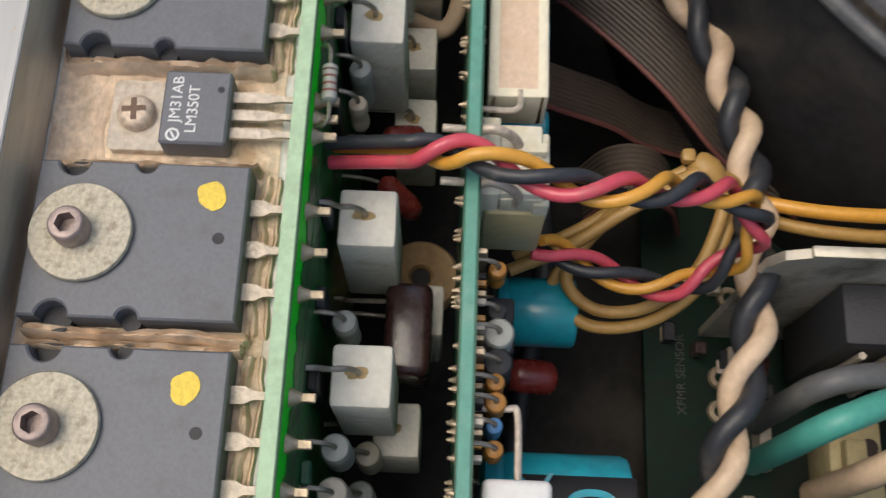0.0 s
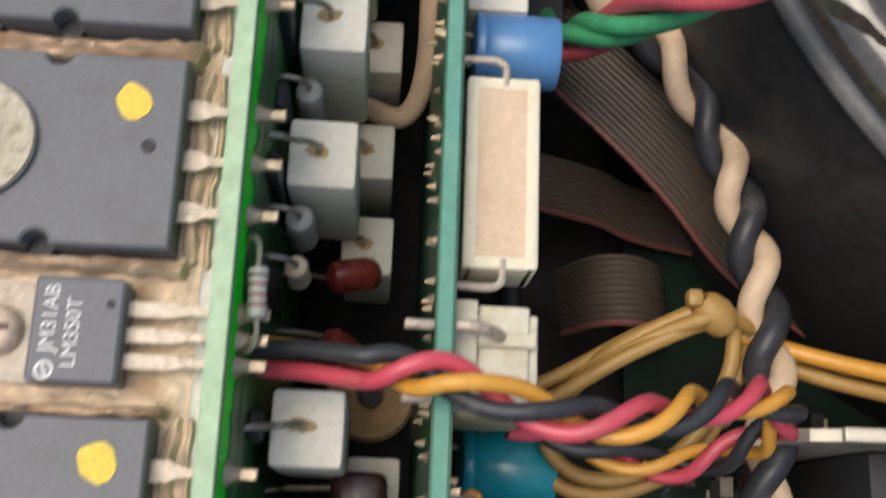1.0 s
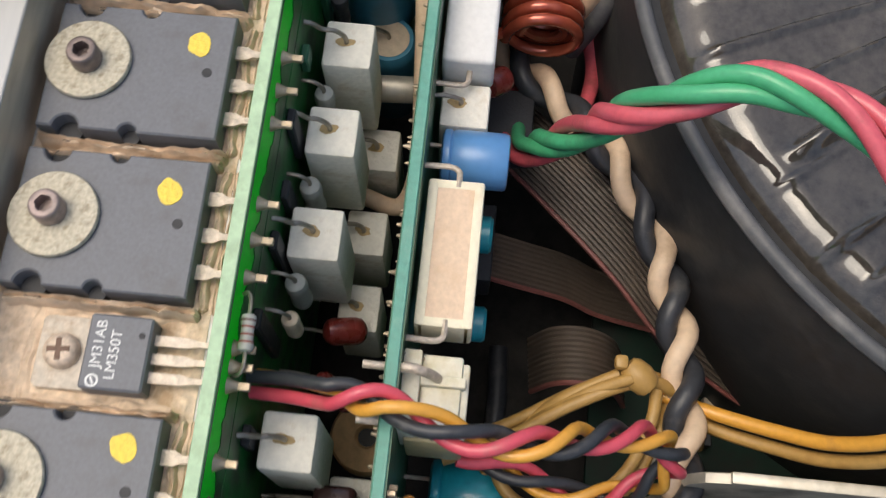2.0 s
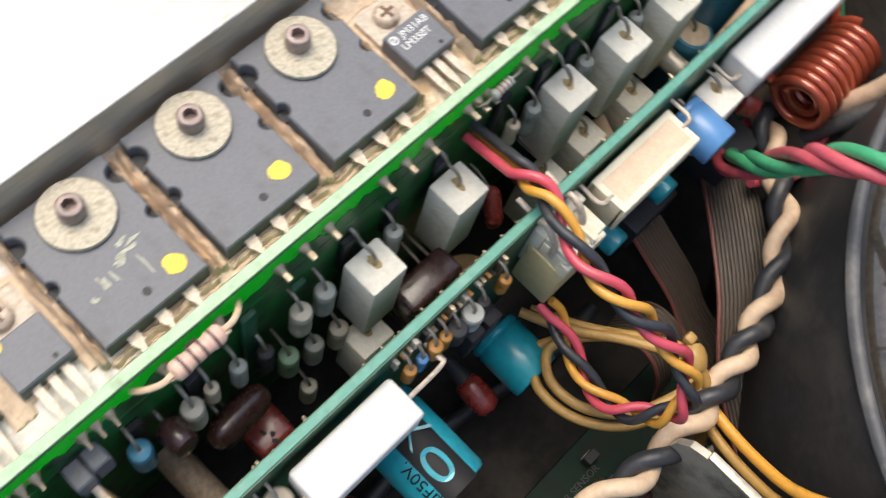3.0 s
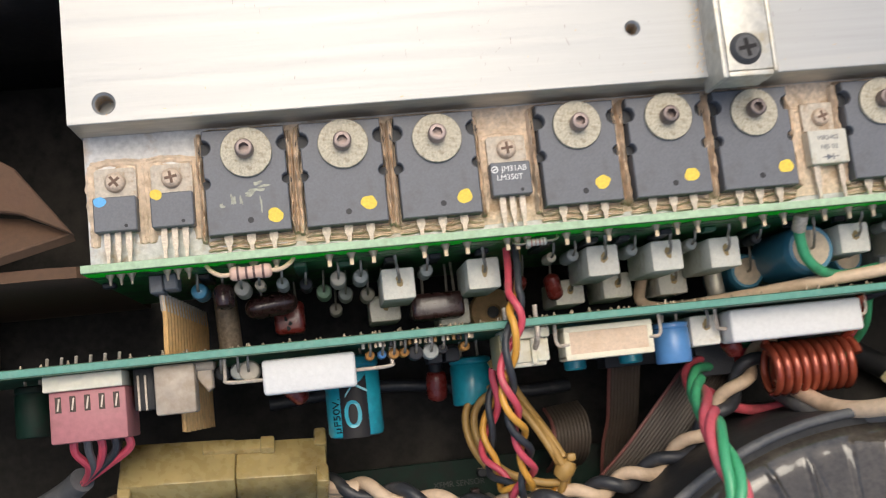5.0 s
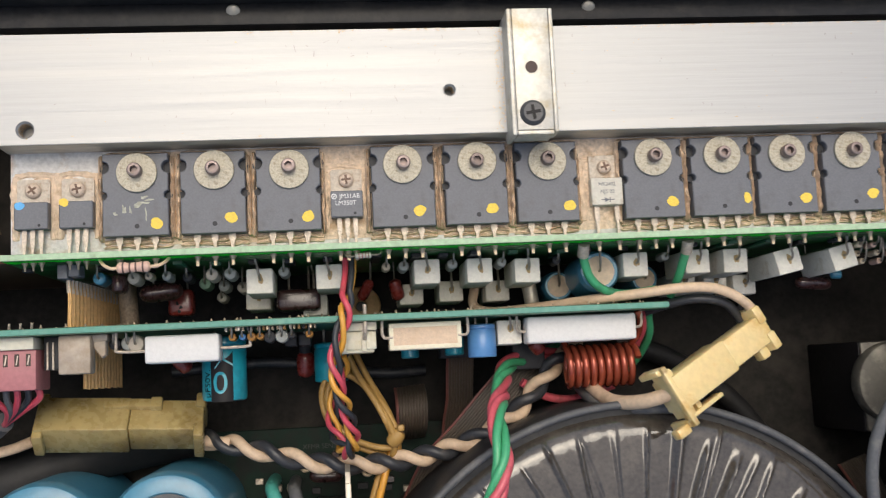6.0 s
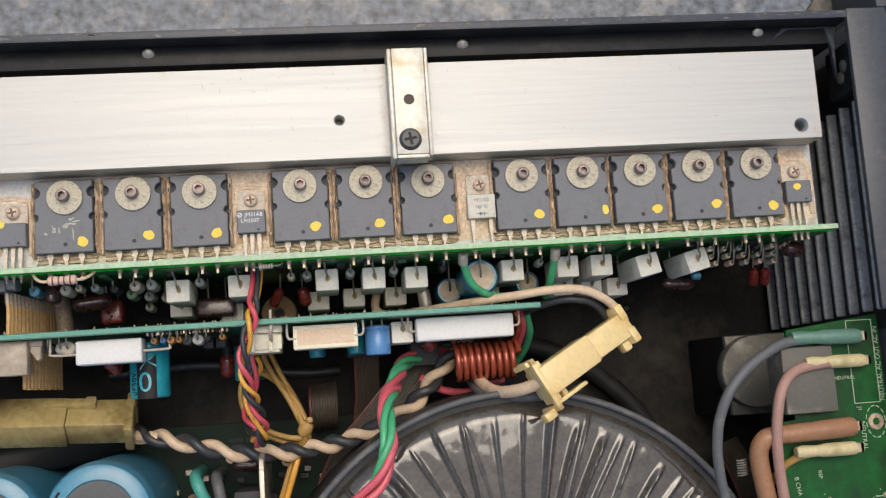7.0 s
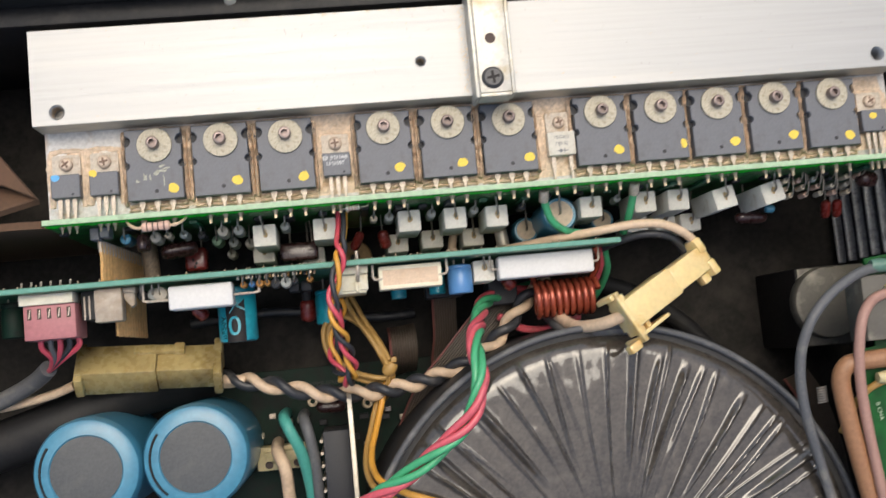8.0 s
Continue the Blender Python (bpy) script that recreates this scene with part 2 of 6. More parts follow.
PLATE = material("dull_olive_steel", (0.47, 0.43, 0.36), 0.45, 0.35, 0.12, 500, 0.06, (0.10, 0.085, 0.06), 60, 0.4)
PCB_LOW = material("near_black_green", (0.004, 0.019, 0.012), 0.6, 0, 0.2, 300, 0.05, (0.010, 0.012, 0.010), 120, 0.5, spec=0.2)
PCB_MAINS = material("fresh_green_mask", (0.003, 0.078, 0.014), 0.5, 0, 0.25, 200, 0.05, (0.006, 0.035, 0.010), 60, 0.5, spec=0.25)
PALE_PRINT = material("pale_green_print", (0.40, 0.47, 0.34), 0.6, 0, 0.1, 1500, 0)
SCUFF = material("pale_scuff", (0.40, 0.40, 0.32), 0.8, 0, 0.3, 900, 0.1)
DIM_PRINT = material("dim_print", (0.055, 0.057, 0.055), 0.7, 0, 0.3, 900, 0.05)
SCRATCH = material("dulled_scratch", (0.26, 0.25, 0.235), 0.5, 0.4, 0.2, 900, 0.05)
SLOT = material("brown_slot", (0.17, 0.105, 0.075), 0.7, 0.2)
FILM_SLEEVE = material("sea_green_sleeve", (0.10, 0.20, 0.155), 0.4, 0, 0.1, 700, 0.05)

LIT_RIM = bpy.data.materials.new("translucent_board_margin")
LIT_RIM.use_nodes = True
_n, _l = LIT_RIM.node_tree.nodes, LIT_RIM.node_tree.links.new
_through, _face, _blend, _speck = _n.new("ShaderNodeBsdfTranslucent"), _n["Principled BSDF"], _n.new("ShaderNodeMixShader"), _n.new("ShaderNodeTexNoise")
_through.inputs[0].default_value = (0.04, 0.9, 0.13, 1)
_stain = _n.new("ShaderNodeMix")
_stain.data_type = "RGBA"
# Face green raised above the mask's to carry the light passing through the board.
_stain.inputs[6].default_value, _stain.inputs[7].default_value = (0.012, 0.16, 0.03, 1), (0.012, 0.64, 0.07, 1)
_l(_stain.outputs[2], _face.inputs["Base Color"])
_face.inputs["Roughness"].default_value = 0.4
_speck.inputs["Scale"].default_value, _speck.inputs["Detail"].default_value = 260, 5
_span = _n.new("ShaderNodeMapRange")
_span.inputs["From Min"].default_value, _span.inputs["From Max"].default_value = 0.35, 0.65
_span.inputs["To Min"].default_value, _span.inputs["To Max"].default_value = 0.3, 0.75
_l(_speck.outputs[0], _span.inputs[0])
_l(_span.outputs[0], _stain.inputs[0])
_l(_span.outputs[0], _blend.inputs[0])
_l(_face.outputs[0], _blend.inputs[1])
_l(_through.outputs[0], _blend.inputs[2])
_l(_blend.outputs[0], _n["Material Output"].inputs[0])

# ---- shaping, all in millimetres ----
MM = 0.001


def box(x0, x1, y0, y1, z0, z1, bevel=0.0, seg=2):
    bm = bmesh.new()
    bmesh.ops.create_cube(bm, size=1)
    for v in bm.verts:
        v.co = Vector(((x0 + x1) / 2 + v.co.x * (x1 - x0), (y0 + y1) / 2 + v.co.y * (y1 - y0), (z0 + z1) / 2 + v.co.z * (z1 - z0)))
    if bevel:
        bmesh.ops.bevel(bm, geom=bm.edges[:], offset=bevel, segments=seg, profile=0.5, affect="EDGES")
    return bm


def turned(p0, p1, profile, seg=20):
    """A body of revolution from p0 towards p1; profile: (share of the way, radius) from one end to the other."""
    a, b = Vector(p0), Vector(p1)
    q = (b - a).to_track_quat("Z", "Y").to_matrix()
    bm = bmesh.new()
    rings = []
    for s, r in profile:
        c = a + (b - a) * s
        rings.append([bm.verts.new(c + q @ Vector((r * math.cos(2 * math.pi * k / seg), r * math.sin(2 * math.pi * k / seg), 0))) for k in range(seg)])
    for lo, hi in zip(rings, rings[1:]):
        for k in range(seg):
            bm.faces.new((lo[k], lo[(k + 1) % seg], hi[(k + 1) % seg], hi[k]))
    bm.faces.new(rings[0][::-1])
    bm.faces.new(rings[-1])
    return bm


def rod(p0, p1, r, seg=16, edge=0.0):
    d = (Vector(p1) - Vector(p0)).length
    e = edge / d if d else 0
    prof = [(0, r - edge), (e * 0.3, r - edge * 0.3), (e, r), (1 - e, r), (1 - e * 0.3, r - edge * 0.3), (1, r - edge)] if edge else [(0, r), (1, r)]
    return turned(p0, p1, prof, seg)


def smooth_path(points, per=8):
    pts = [Vector(p) for p in points]
    pts = [2 * pts[0] - pts[1]] + pts + [2 * pts[-1] - pts[-2]]
    out = []
    for a, b, c, d in zip(pts, pts[1:], pts[2:], pts[3:]):
        for k in range(per):
            t = k / per
            out.append(0.5 * ((2 * b) + (c - a) * t + (2 * a - 5 * b + 4 * c - d) * t * t + (3 * b - a - 3 * c + d) * t ** 3))
    out.append(pts[-2])
    return out


def sweep(path, r, seg=10):
    """A round tube along a list of points, its frame carried along without twist."""
    bm = bmesh.new()
    rings, side = [], None
    for i, p in enumerate(path):
        tangent = (path[min(i + 1, len(path) - 1)] - path[max(i - 1, 0)]).normalized()
        if side is None:
            side = tangent.orthogonal().normalized()
        side = (side - tangent * side.dot(tangent)).normalized()
        up = tangent.cross(side)
        rings.append([bm.verts.new(p + r * (math.cos(2 * math.pi * k / seg) * side + math.sin(2 * math.pi * k / seg) * up)) for k in range(seg)])
    for lo, hi in zip(rings, rings[1:]):
        for k in range(seg):
            bm.faces.new((lo[k], lo[(k + 1) % seg], hi[(k + 1) % seg], hi[k]))
    bm.faces.new(rings[0][::-1])
    bm.faces.new(rings[-1])
    return bm


def tube(points, r, seg=10, per=8):
    return sweep(smooth_path(points, per), r, seg)


def strand(points, r, around, pitch, phase, per=14, loose=0.0, marks=None, ref=None):
    """One strand of a twisted cable along the points; marks give (length along the way, turns made) where the twist is uneven."""
    path = smooth_path(points, per)
    out, run, side = [], 0.0, None
    for i, p in enumerate(path):
        tangent = (path[min(i + 1, len(path) - 1)] - path[max(i - 1, 0)]).normalized()
        if i:
            run += (p - path[i - 1]).length
        if side is None or ref:
            side = Vector(ref or (-1, 0.05, 0))
        side = (side - tangent * side.dot(tangent)).normalized()
        if marks:
            k = max(j for j in range(len(marks) - 1) if j == 0 or marks[j][0] <= run)
            (s0, t0), (s1, t1) = marks[k], marks[k + 1]
            turns = t0 + (t1 - t0) * (run - s0) / (s1 - s0)
        else:
            turns = run / pitch
        a = 2 * math.pi * turns + phase + loose * math.sin(run * 0.11 + phase * 3)
        out.append(p + around * (math.cos(a) * side + math.sin(a) * tangent.cross(side)))
    return sweep(out, r, 12)


def slab(outline, z0, z1, bevel=0.0):
    """A plate with the given outline in x, y between two heights."""
    bm = bmesh.new()
    low = [bm.verts.new((x, y, z0)) for x, y in outline]
    face = bm.faces.new(low)
    top = bmesh.ops.extrude_face_region(bm, geom=[face])["geom"]
    for v in top:
        if isinstance(v, bmesh.types.BMVert):
            v.co.z = z1
    bmesh.ops.recalc_face_normals(bm, faces=bm.faces[:])
    if bevel:
        edges = [e for e in bm.edges if abs(e.verts[0].co.z - z1) < 1e-6 and abs(e.verts[1].co.z - z1) < 1e-6]
        bmesh.ops.bevel(bm, geom=edges, offset=bevel, segments=1, affect="EDGES")
    return bm


def turn_mesh(bm, m):
    bmesh.ops.transform(bm, matrix=m, verts=bm.verts[:])
    return bm


def joined(*many):
    out = bmesh.new()
    for bm in many:
        me = bpy.data.meshes.new("joined")
        bm.to_mesh(me)
        bm.free()
        out.from_mesh(me)
        bpy.data.meshes.remove(me)
    return out


ORIGIN = {}


def thing(name, at, label, category, group="", kind=""):
    ob = new(name)
    ob.empty_display_size = 0.005
    ob.location = Vector(at) * MM
    ORIGIN[ob.name] = Vector(at)
    return tagged(ob, label, category, group, kind)


def part(name, bm, mat, parent=None, label="", smooth=True, angle=38):
    """Links a shape given in world millimetres as one mesh, under a thing or a part."""
    base = ORIGIN[parent.name] if parent else Vector((0, 0, 0))
    for v in bm.verts:
        v.co = (v.co - base) * MM
    bmesh.ops.recalc_face_normals(bm, faces=bm.faces[:])
    if smooth:
        for f in bm.faces:
            f.smooth = True
        for e in bm.edges:
            if len(e.link_faces) == 2 and e.calc_face_angle(0) > radians(angle):
                e.smooth = False
    me = bpy.data.meshes.new(name)
    bm.to_mesh(me)
    bm.free()
    me.materials.append(mat)
    ob = new(name, me)
    if parent:
        ob.parent = parent
        ORIGIN[ob.name] = base
        if parent.type == "MESH":
            ORIGIN[ob.name] = base
    if label:
        ob["label"] = label
    return ob


def single(name, bm, mat, label, category, group="", kind=""):
    return tagged(part(name, bm, mat), label, category, group, kind)


def lettering(name, text, size, at, spin, mat, parent, tilt=(0, 0), thick=0.06):
    """Raised print, its size and place in millimetres, lying flat and turned about z by spin degrees."""
    cu = bpy.data.curves.new(name, "FONT")
    cu.body, cu.size, cu.extrude, cu.align_x, cu.align_y = text, size * MM, thick * MM, "CENTER", "CENTER"
    tmp = bpy.data.objects.new(name, cu)
    me = bpy.data.meshes.new_from_object(tmp)
    bpy.data.objects.remove(tmp)
    bpy.data.curves.remove(cu)
    me.transform(pose(0, 0, 0, tilt[0], tilt[1], spin))
    me.materials.clear()
    me.materials.append(mat)
    ob = new(name, me)
    ob.parent = parent
    ob.location = (Vector(at) - ORIGIN[parent.name]) * MM
    return ob


def arc(cx, cy, r, a0, a1, n):
    return [(cx + r * math.cos(radians(a0 + (a1 - a0) * k / n)), cy + r * math.sin(radians(a0 + (a1 - a0) * k / n))) for k in range(n + 1)]


def blotch(cx, cy, rx, ry, z, n=40, rough=0.25, seed=0, thick=0.12):
    """A thin uneven patch that lies on a surface."""
    rnd = random.Random(seed)
    ph = [rnd.uniform(0, 6.28) for _ in range(5)]
    out = []
    for k in range(n):
        a = 2 * math.pi * k / n
        f = 1 + rough * sum(math.sin((j + 2) * a + ph[j]) / (j + 1.6) for j in range(5)) + rnd.uniform(-rough, rough) * 0.3
        out.append((cx + rx * f * math.cos(a), cy + ry * f * math.sin(a)))
    return slab(out, z - 0.05, z + thick)


def lathe(cx, cy, prof, seg=120, wobble=None):
    bm = bmesh.new()
    loops = []
    for k in range(seg):
        a = 2 * math.pi * k / seg
        loops.append([bm.verts.new((cx + r * math.cos(a), cy + r * math.sin(a), z + (wobble(a, r) if wobble else 0))) for r, z in prof])
    for k in range(seg):
        p, q = loops[k], loops[(k + 1) % seg]
        for j in range(len(prof) - 1):
            bm.faces.new((p[j], q[j], q[j + 1], p[j + 1]))
    return bm


# ---- table and chassis ----
ZP = 110.0          # the shelf on which the transistors lie
FLOOR = 12.0
floor = single("floor", box(-9000, 9000, -9000, 9000, -800, -750), CAP_TOP, "dull grey room floor under the table", "floor", kind="structure")
table = single("table_top", box(-900, 1100, -1000, 900, -30, 0, 3), TABLE, "grey speckled laminate worktop under the amplifier", "table", kind="structure")

chassis = thing("amplifier_chassis", (0, -150, 0), "black painted steel amplifier case, open on top", "amplifier")
part("floor_pan", box(-214, 244, -350, 55, 6, FLOOR, 0.5), DUSTY_BLACK, chassis, "dusty black floor pan")
back = part("back_wall", box(-214, 230, 52.6, 54.6, FLOOR, 128.5, 0.4), BLACK_METAL, chassis)
part("inner_lip", joined(box(-212, 228, 45.5, 52.6, 117.5, 119, 0.3), box(-212, 228, 45.5, 46.7, 60, 117.5, 0.2)), BLACK_METAL, chassis)
for x, y in ((-153, 49.4), (-33.3, 49.6), (81.5, 49.3), (197, 50.2)):
    part("rivet", turned((x, y + 0.4, 118.6), (x, y - 0.3, 119.6), [(0, 2.3), (0.5, 2.1), (0.85, 1.3), (1, 0.6)], 18), STEEL, chassis)
side = part("side_wall", joined(box(238.0, 244, -350, 56, FLOOR, 122.5, 0.8), box(228.4, 244.4, -59, 56, 126.5, 129.2, 0.6), box(241.0, 250, 56.1, 130, 96, 129.0, 0.6), box(236.6, 244.4, -97, -59.1, 122.5, 129.2, 0.6), box(239.0, 244.4, -350, -97.1, 122.5, 129.2, 0.6)), FLANGE, chassis, "blue-black painted side rail with chipped edge")
part("corner_bracket", joined(slab([(199, 45), (209, 51.5), (224, 51.5), (226, 44), (227, 32), (228, 52.4), (207, 52.4)], 117, 119.5, 0.4)), FLANGE, chassis)
for y, z in ((36.5, 118), (32.5, 115)):
    part("rivet", turned((231.0, y, z), (229.4, y, z), [(0, 2.6), (0.6, 2.3), (1, 1)], 16), RELAY_GREY, chassis)
part("rivet_strip", box(230.8, 237.1, 26, 45, 104, 121, 0.4), BLACK_METAL, chassis)
part("front_wall", box(-214, 244, -352, -350, FLOOR, 128, 0.4), BLACK_METAL, chassis)
part("left_wall", box(-216, -214, -352, 55, FLOOR, 128, 0.4), BLACK_METAL, chassis)
part("fin_backing", box(237.2, 238.0, -66, 45, FLOOR, 122.4, 0.1, 1), BLACK_METAL, chassis)
for k in range(10):
    z = 19 + 10.8 * k
    part("fin", box(233.4, 238.1, -61 + 0.25 * k, 23, z - 1.0, z + 1.0, 0.9, 3), FIN, chassis)
part("top_edge", box(-214, 228.3, 52.3, 55.2, 128.5, 129.3, 0.2), FLANGE, chassis, "worn blue-black edge of the back wall")
chips = random.Random(5)
tagged(part("paint_chip", joined(*[blotch(chips.uniform(-200, 226), 52.9 + 1.8 * chips.random(), chips.uniform(0.4, 2.2), chips.uniform(0.15, 0.5), 129.3, 9, 0.4, 900 + k, 0.03) for k in range(45)]), RELAY_GREY, chassis, "chips of bare steel along the edge"), kind="stuff")
part("rack_ear", joined(slab([(222, 57), (234, 72), (238, 130), (258, 130), (258, 57)], 92, 95.5, 0.5)), RELAY_GREY, chassis, "dull grey steel lug behind the case")
part("hole", rod((231, 65.5, 95.3), (231, 65.5, 95.65), 2.4, 18), BOLT_HOLE, chassis)

# ---- heat sink ----
HOLES = ((-96.3, 12.4, 2.35), (34.0, 21.9, 1.6), (208.8, 12.8, 2.35))


def holed_bar(x0, x1, y0, y1, z0, z1, holes, deep=30.0):
    """A bar in one piece with round threaded holes sunk into its top."""
    bm = bmesh.new()
    top = [bm.verts.new(p) for p in ((x0, y0, z1), (x1, y0, z1), (x1, y1, z1), (x0, y1, z1))]
    low = [bm.verts.new((v.co.x, v.co.y, z0)) for v in top]
    edges = [bm.edges.new((top[k], top[(k + 1) % 4])) for k in range(4)]
    n, rims = 36, []
    for hx, hy, r in holes:
        rim = [bm.verts.new((hx + (r + 0.45) * math.cos(2 * math.pi * k / n), hy + (r + 0.45) * math.sin(2 * math.pi * k / n), z1)) for k in range(n)]
        edges += [bm.edges.new((rim[k], rim[(k + 1) % n])) for k in range(n)]
        rims.append((rim, hx, hy, r))
    bmesh.ops.triangle_fill(bm, use_beauty=True, edges=edges)
    for k in range(4):
        bm.faces.new((top[k], top[(k + 1) % 4], low[(k + 1) % 4], low[k]))
    bm.faces.new(low)
    for rim, hx, hy, r in rims:
        last = rim
        for step in range(1, 24):
            rr = r + (0.18 if step % 2 else -0.1)
            h = z1 - 0.4 - (step - 1) * 0.3
            ring_now = [bm.verts.new((hx + rr * math.cos(2 * math.pi * k / n), hy + rr * math.sin(2 * math.pi * k / n), h)) for k in range(n)]
            for k in range(n):
                bm.faces.new((last[k], last[(k + 1) % n], ring_now[(k + 1) % n], ring_now[k]))
            last = ring_now
        bm.faces.new(last)
    return bm


sink = thing("heat_sink", (56, 10, 60), "machined aluminium heat sink bar with a lower transistor shelf", "heat sink")
bar = part("raised_bar", holed_bar(-105, 216.6, 7.9, 42.3, 60, 122.2, HOLES), ALU, sink, "bright brushed aluminium bar", smooth=False)
for hx, hy, r in HOLES[:2]:
    part("thread", lathe(hx, hy, [(r - 0.12 + 0.14 * (j % 2), 121.4 - 0.3 * j) for j in range(18)], 32), RUST_TINT, sink, "browned thread inside the hole")
# Thin beige plate: the paste's warm reflection in the bar, put into colour.
part("front_face", box(-104.9, 216.5, 7.72, 7.9, ZP + 0.1, 121.7), ALU_WARM, sink, "beige front face of the bar, warm reflection in its colour", smooth=False)
part("bar_edge", joined(tube([(-105, 7.85, 121.95), (56, 7.85, 121.95), (216.6, 7.85, 121.95)], 0.22, 8, 2)), ALU, sink)
part("shelf", box(-104.3, 217, -24.2, 7.9, 60, ZP, 0.3), ALU_RAW, sink, "lower aluminium shelf stained with thermal paste")


def ridge(points, width, height, seed, z=ZP):
    """A raised line of dried paste along points on the shelf, layered and cracked along its length."""
    path = smooth_path([(x, y, 0) for x, y in points], 16)
    bm, rows = bmesh.new(), []
    n = len(path)

    def wander(i, k, f):
        return noise.noise(Vector((i * f, seed * 3.7, k * 5.1)))

    for i, p in enumerate(path):
        d = (path[min(i + 1, n - 1)] - path[max(i - 1, 0)]).normalized()
        s = Vector((-d.y, d.x, 0))
        end = 1 if 0 < i < n - 1 else 0.3
        w = width * (1.0 + 0.35 * wander(i, 0, 0.23)) * end
        h = height * (0.85 + 0.35 * wander(i, 1, 0.17) + 0.15 * wander(i, 2, 0.6)) * end
        q = p + s * 0.3 * wander(i, 3, 0.2)
        row = [(-1, 0), (-0.72, 0.7), (-0.42, 0.95 + 0.2 * wander(i, 4, 0.4)), (-0.15, 0.72 + 0.35 * wander(i, 5, 0.3)), (0.12, 0.62 + 0.4 * wander(i, 6, 0.33)),
               (0.42, 0.92 + 0.2 * wander(i, 7, 0.4)), (0.74, 0.66), (1, 0)]
        rows.append([bm.verts.new((q.x + s.x * w * 0.5 * u, q.y + s.y * w * 0.5 * u, z - 0.05 + h * v)) for u, v in row])
    for a, b in zip(rows, rows[1:]):
        for k in range(7):
            bm.faces.new((a[k], b[k], b[k + 1], a[k + 1]))
    return bm


# thin film of old paste over the shelf, and the crumbs squeezed out round each part
CENTRES = (-65.2, -41.4, -17.9, 18.4, 41.9, 65.1, 100.5, 123.4, 145.7, 168.6, 191.5)
part("paste_film", slab([(-77.5, 5.6), (-60, 7.0), (-20, 7.4), (20, 7.3), (70, 7.5), (130, 7.2), (214, 7.0), (216, -8), (215.6, -21.5), (190, -22.6), (150, -22.9),
                         (110, -22.4), (60, -23.0), (20, -22.6), (-20, -23.0), (-50, -22.8), (-70, -22.2), (-76, -18), (-77.3, -8)], ZP - 0.1, ZP + 0.16), PASTE_THIN, sink, "beige film of dried paste")
part("paste_film", blotch(-90.5, -8.5, 13.5, 9.2, ZP + 0.05, 60, 0.1, 5, 0.15), PASTE_THIN, sink)
for i, cx in enumerate(CENTRES):
    part("paste_ridge", ridge([(cx - 10.9, 6.2), (cx - 11.2, -4), (cx - 11.0, -14), (cx - 11.3, -21.5)], 1.7, 3.9, 10 + i), PASTE, sink)
    part("paste_ridge", ridge([(cx + 10.6, 5.5), (cx + 10.9, -5), (cx + 10.7, -15), (cx + 11.1, -21)], 1.6, 3.6, 40 + i), PASTE, sink)
    part("paste_ridge", ridge([(cx - 10.6, -21.6), (cx - 5, -21.2), (cx + 1, -21.8), (cx + 6, -21.2), (cx + 10.8, -21.7)], 1.6, 1.5, 70 + i), PASTE, sink)
    part("paste_ridge", ridge([(cx - 10.8, -23.2), (cx - 4, -22.9), (cx + 3, -23.3), (cx + 10.8, -23.0)], 1.0, 1.0, 170 + i), PASTE, sink)
    part("paste_ridge", ridge([(cx - 10.4, 6.6), (cx, 6.9), (cx + 10.4, 6.5)], 0.9, 1.2, 100 + i), PASTE, sink)
for i, (cx, half) in enumerate(((-96.9, 5.6), (-83.4, 5.6), (0.2, 6.6), (85.0, 7.0), (208.6, 6.4))):
    part("paste_ridge", ridge([(cx - half, 0.6), (cx - half - 0.5, -6), (cx - half, -14), (cx - half - 0.4, -20)], 2.7, 0.75, 130 + i), PASTE, sink)
    part("paste_ridge", ridge([(cx + half, 0.4), (cx + half + 0.4, -7), (cx + half, -15), (cx + half + 0.5, -20)], 2.7, 0.75, 140 + i), PASTE, sink)
    part("paste_ridge", ridge([(cx - half - 0.6, 0.3), (cx - 1, 1.0), (cx + half + 0.6, 0.2)], 2.0, 0.6, 150 + i), PASTE, sink)

# ---- power transistors ----


def notched_outline(cx):
    """The outline of the case: two half-round notches in each long side."""
    big, small, t, b = 1.55, -7.4, 5.8, -20.2
    right = [(cx + 10, b)] + arc(cx + 10, small, 1.35, 270, 90, 8) + arc(cx + 10, big, 1.95, 270, 90, 10) + [(cx + 10, t)]
    left = [(cx - 10, t)] + arc(cx - 10, big, 1.95, 90, -90, 10) + arc(cx - 10, small, 1.35, 90, -90, 8) + [(cx - 10, b)]
    return right + left


def lead(x, y0, y1, z, wide, thin, shoulder):
    """A flat tinned lead that narrows towards the board."""
    ym = y0 + (y1 - y0) * shoulder
    yk = y0 + (y1 - y0) * (shoulder + 0.18)
    return slab([(x - wide / 2, y0), (x - wide / 2, ym), (x - thin / 2, yk), (x - thin / 2, y1), (x + thin / 2, y1), (x + thin / 2, yk), (x + wide / 2, ym), (x + wide / 2, y0)], z - 0.3, z + 0.3, 0.12)


